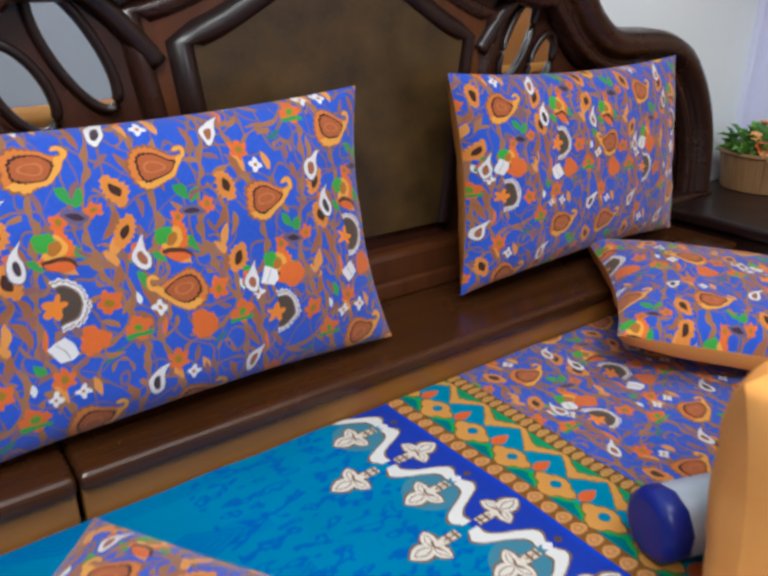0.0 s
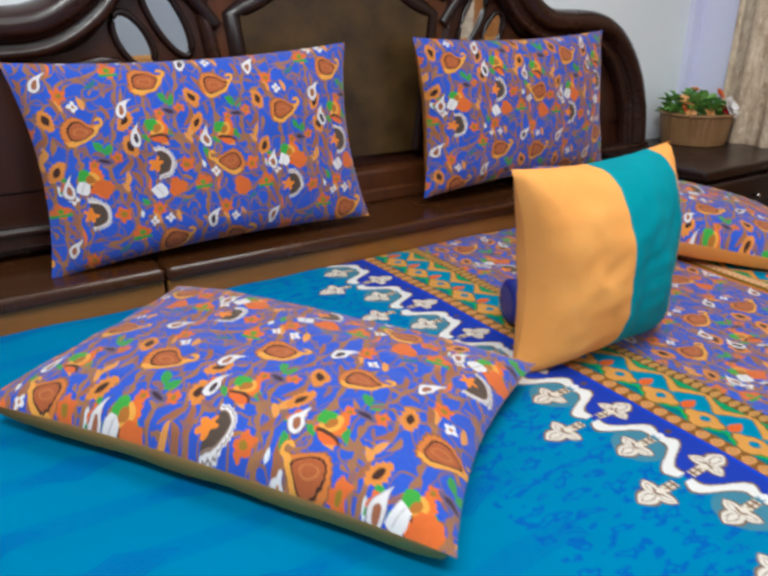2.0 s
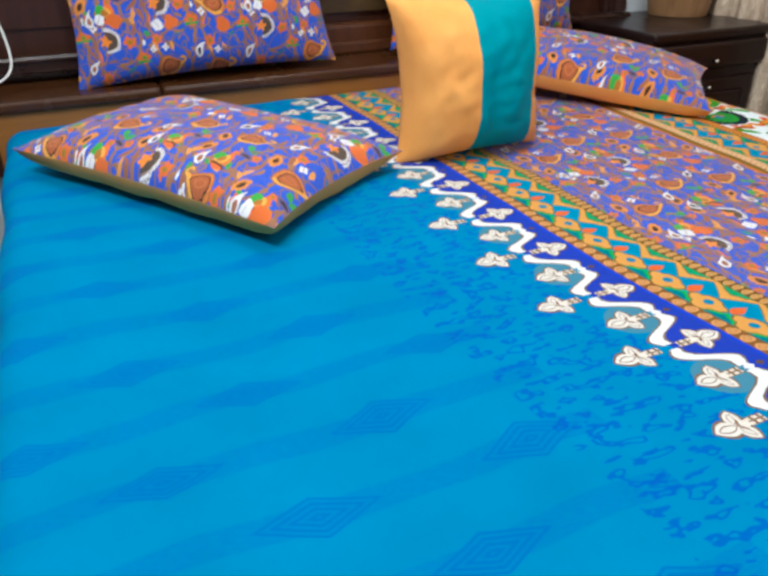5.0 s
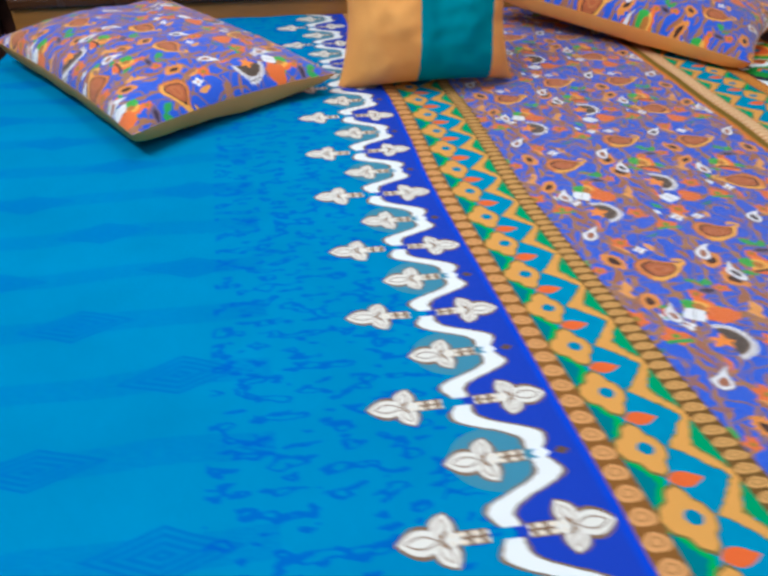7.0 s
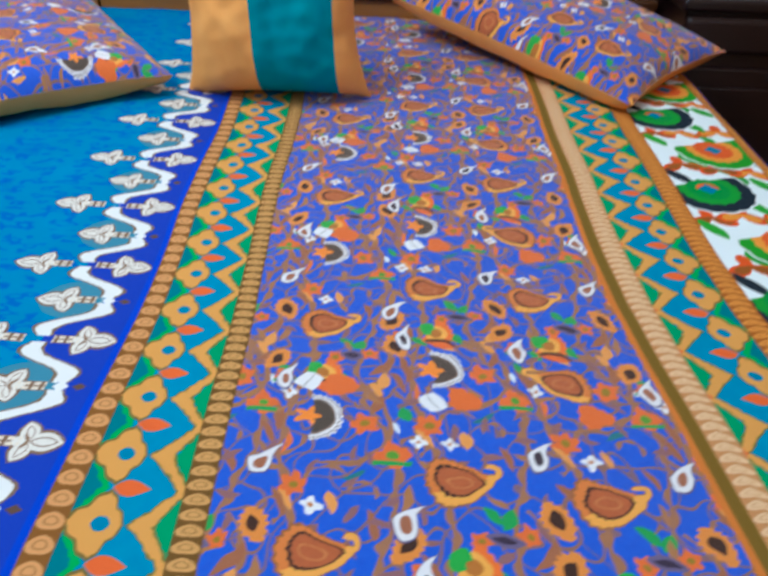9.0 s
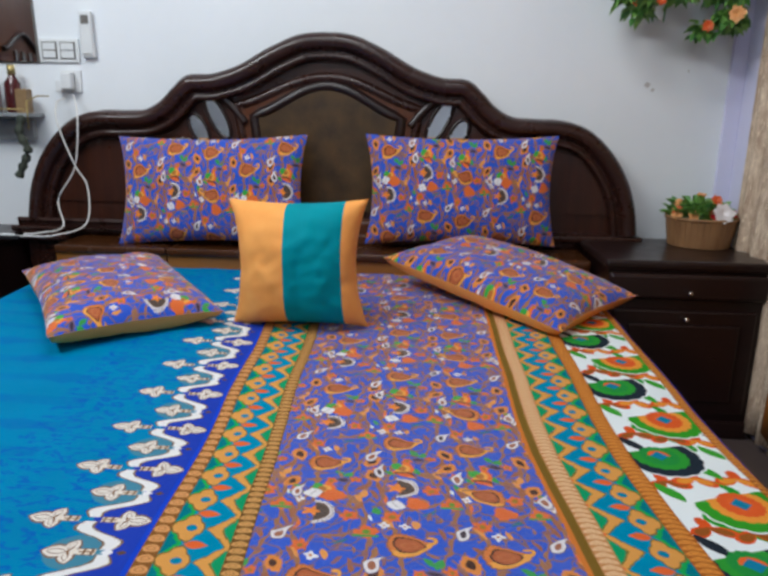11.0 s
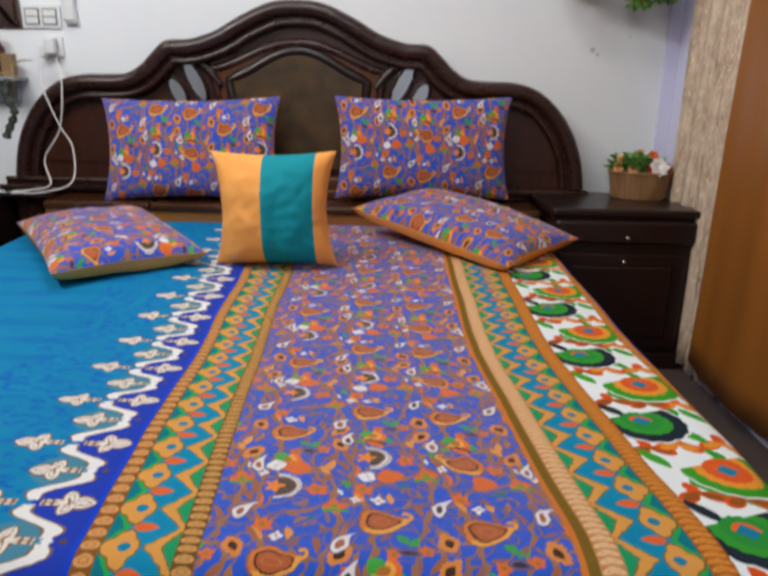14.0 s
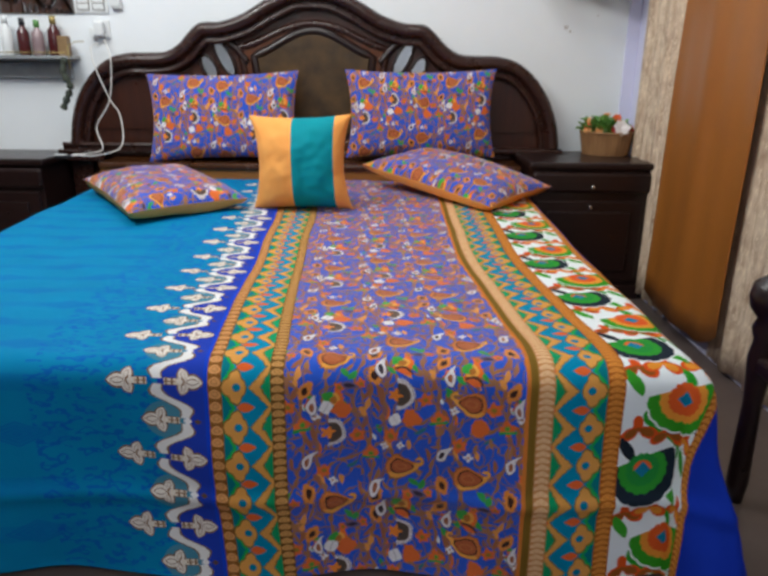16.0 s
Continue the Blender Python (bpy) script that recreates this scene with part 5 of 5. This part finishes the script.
tall = empty("spray_bottle", pose(-1.262, -0.032, 1.695), "tall green and white bottle on the board above the mirror", "bottle")
part("body", lathe([(0.020, 0), (0.022, 0.01), (0.022, 0.15), (0.012, 0.165), (0.012, 0.185)], 20), plain("bright_green_plastic", lin(70, 180, 50), lin(110, 206, 80), 0.35, 0, 20, 0.03), tall)
part("cap", lathe([(0.014, 0.183), (0.014, 0.215), (0.008, 0.22)], 16), WHITE_PLASTIC, tall)

low = empty("bathroom_style_shelf", pose(0, 0, 0), "small grey shelf with a thin gold wire rail", "shelf", "shelves on the wall")
part("board", box(-1.75, -0.125, 0.985, -1.085, -0.001, 0.999, 0.003), SHELF_GLASS, low)
part("bracket_plate", box(-1.75, -0.030, 0.90, -1.12, -0.001, 0.975, 0.006), SHELF_GLASS, low)
part("wire_rail", tube(spline([(-1.75, -0.12, 1.012), (-1.10, -0.12, 1.012)], 6), 0.003, 6), GOLD, low)
part("wire_end", tube([(-1.085, -0.12, 0.94), (-1.085, -0.12, 1.04), (-1.06, -0.09, 1.06), (-1.045, -0.04, 1.062)], 0.003, 6), GOLD, low)


def bottle(x, y, z, r, h, mat, cap, label, name="bottle"):
    ob = empty(name, pose(x, y, z), label, "bottle", "bottles on the shelf")
    part("body", lathe([(r * 0.9, 0), (r, 0.006), (r, h * 0.62), (r * 0.45, h * 0.76), (r * 0.4, h * 0.82)], 18), mat, ob)
    part("cap", lathe([(r * 0.48, h * 0.80), (r * 0.48, h), (r * 0.3, h)], 14), cap, ob)


bottle(-1.165, -0.06, 0.999, 0.028, 0.17, DARK_GLASS, GOLD, "dark red bottle with gold cap on the shelf")
bottle(-1.235, -0.07, 0.999, 0.026, 0.15, PINK_GLASS, LEAF_DARK, "dusky clear bottle with green cap on the shelf")
bottle(-1.305, -0.06, 0.999, 0.026, 0.16, DARK_GLASS, BLACK, "dark perfume bottle on the shelf")
bottle(-1.375, -0.07, 0.999, 0.024, 0.17, WHITE_PLASTIC, WHITE_PLASTIC, "white plastic bottle on the shelf")
frame_box = empty("small_carton", pose(-1.118, -0.075, 0.999), "small tan carton leaning at the end of the shelf", "box")
part("carton", box(-0.022, -0.02, 0.0, 0.022, 0.02, 0.085, 0.003), plain("tan_card", lin(120, 96, 66), lin(160, 130, 92), 0.5, 0, 20, 0.05), frame_box)
strap = empty("hanging_band", pose(-1.10, -0.10, 0.99), "dark fabric band hanging from the end of the shelf", "band")
part("band", tube(spline([(0.0, -0.03, 0.0), (-0.01, -0.04, -0.06), (0.015, -0.04, -0.12), (-0.005, -0.04, -0.17), (-0.03, -0.04, -0.22)], 6), [0.010 + 0.008 * math.sin(k * 0.9) ** 2 for k in range(25)], 8), plain("dark_fabric", lin(40, 46, 44), lin(70, 76, 60), 0.8, 0, 40, 0.3), strap)


# ---- wardrobe seen in the mirror ----
def wardrobe():
    ob = empty("wardrobe", pose(-2.34, -1.9, 0), "large reddish wooden wardrobe with carved doors and dark cornice", "wardrobe")
    x0, x1, y0, y1 = -0.25, 0.22, -0.95, 0.95
    part("body", box(x0, y0, 0.0, x1, y1, 2.02, 0.006), WOOD_BLACK, ob)
    part("cornice", tube([(x1 + 0.02, y0, 1.80), (x1 + 0.02, y1, 1.80)], 0.07, 16), WOOD_DARK, ob)
    part("top_board", box(x0, y0 - 0.02, 2.02, x1 + 0.05, y1 + 0.02, 2.10, 0.01), WOOD_BLACK, ob)
    for k in range(4):
        a = y0 + 0.01 + k * 0.475
        door = part("door", box(x1, a, 0.10, x1 + 0.022, a + 0.455, 1.72, 0.005), WOOD_RED, ob)
        wave = [Vector((x1 + 0.03, a + 0.02 + 0.415 * t, 1.36 + 0.10 * math.sin(math.pi * t) ** 2)) for t in [q / 16 for q in range(17)]]
        part("carved_wave", tube(wave, 0.016, 8), WOOD_BLACK, door)
        for dy in (0.15, 0.2275, 0.305):
            part("flute", tube([(x1 + 0.025, a + dy, 0.5), (x1 + 0.025, a + dy, 1.36)], 0.016, 8), WOOD_BLACK, door)


wardrobe()


# ---- curtains along the side wall ----
def curtain(name, ya, yb, mat, amp, waves, z0, label, round_end=0.0, lean=0.0, depth=1.408, tail=0.0):
    bm = bmesh.new()
    n, rows = 90, 26
    grid = []
    for j in range(rows + 1):
        t = j / rows
        row = []
        for i in range(n + 1):
            q = i / n
            y = ya + lean * (1.0 - t) ** 1.2 * (1.0 - q) + (yb - ya) * q - tail * (1.0 - t) * q
            low = z0 + round_end * max(0.0, abs(q - 0.45) * 2 - 0.55) ** 2
            z = low + (ZC - 0.08 - low) * t
            x = depth + amp * math.sin(q * waves * 2 * math.pi + 0.6 * math.sin(t * 2.0)) + 0.35 * amp * math.sin(q * waves * 4.6 * math.pi + t) + 0.006 * noise.noise(Vector((y * 4, z * 1.5, 1.0)))
            row.append(bm.verts.new((min(x, XR - 0.004), y + 0.01 * math.sin(t * 5 + q * 9), z)))
        grid.append(row)
    for a, b in zip(grid, grid[1:]):
        for i in range(n):
            bm.faces.new((a[i], a[i + 1], b[i + 1], b[i])).smooth = True
    ob = part(name, bm, mat)
    sol = ob.modifiers.new("thickness", "SOLIDIFY")
    sol.thickness = 0.002
    return tagged(ob, label, "curtain", "curtains on the side wall")


curtain("curtain", -0.17, -0.76, CURTAIN, 0.012, 6, 0.03, "beige streaked sheer curtain hanging to the floor", depth=1.446)
curtain("curtain", -0.69, -1.25, CURTAIN_BROWN, 0.008, 1.6, 0.06, "plain brown satin curtain panel", 0.25, 0.10, 1.418, 0.0)
curtain("curtain", -1.13, -2.3, CURTAIN, 0.009, 7, 0.02, "beige streaked sheer curtain beside the brown panel", depth=1.452)
rod = empty("curtain_rod", pose(1.415, -1.3, ZC - 0.07), "brown curtain rod under the ceiling", "curtain rod")
part("pole", tube([(0, -1.2, 0), (0, 1.2, 0)], 0.012, 12), WOOD_DARK, rod)
part("bracket", box(0.0, -1.18, -0.01, 0.045, -1.16, 0.07, 0.002), WOOD_DARK, rod)
part("bracket", box(0.0, 1.10, -0.01, 0.045, 1.12, 0.07, 0.002), WOOD_DARK, rod)

# ---- squat bottle behind the cushion ----
jar = empty("lotion_bottle", pose(0.014, -0.728, 0.4725, 0, 0, -20), "squat navy and frosted plastic bottle lying behind the cushion", "bottle")
lay = Matrix.Translation((-0.048, -0.008, 0.0445)) @ Matrix.Scale(1.05, 4) @ Matrix.Rotation(math.radians(90), 4, "Y")
part("cap", lathe([(0.030, 0.0), (0.038, 0.004), (0.0415, 0.010), (0.0415, 0.026), (0.040, 0.030)], 10, None, lay), BOTTLE_BLUE, jar, "navy plastic cap")
part("body", lathe([(0.038, 0.029), (0.0405, 0.034), (0.0405, 0.120), (0.034, 0.134), (0.026, 0.138)], 10, None, lay), BOTTLE_WHITE, jar, "frosted faceted plastic body")

# ---- dark wooden chair by the foot of the bed ----
chair = empty("chair", pose(1.16, -1.93, 0), "dark wooden chair with turned front posts beside the bed", "chair")
for dx, dy in ((0.0, 0.0), (0.0, -0.42), (0.17, 0.0), (0.17, -0.42)):
    part("leg", lathe([(0.018, 0), (0.024, 0.05), (0.020, 0.25), (0.028, 0.36), (0.022, 0.40), (0.030, 0.43), (0.022, 0.45), (0.040, 0.475), (0.046, 0.50), (0.040, 0.53), (0.020, 0.545), (0.012, 0.555)], 20, None, Matrix.Translation((dx, dy, 0))), WOOD_BLACK, chair)
part("seat", box(-0.02, -0.44, 0.33, 0.19, 0.02, 0.37, 0.01), WOOD_BLACK, chair)
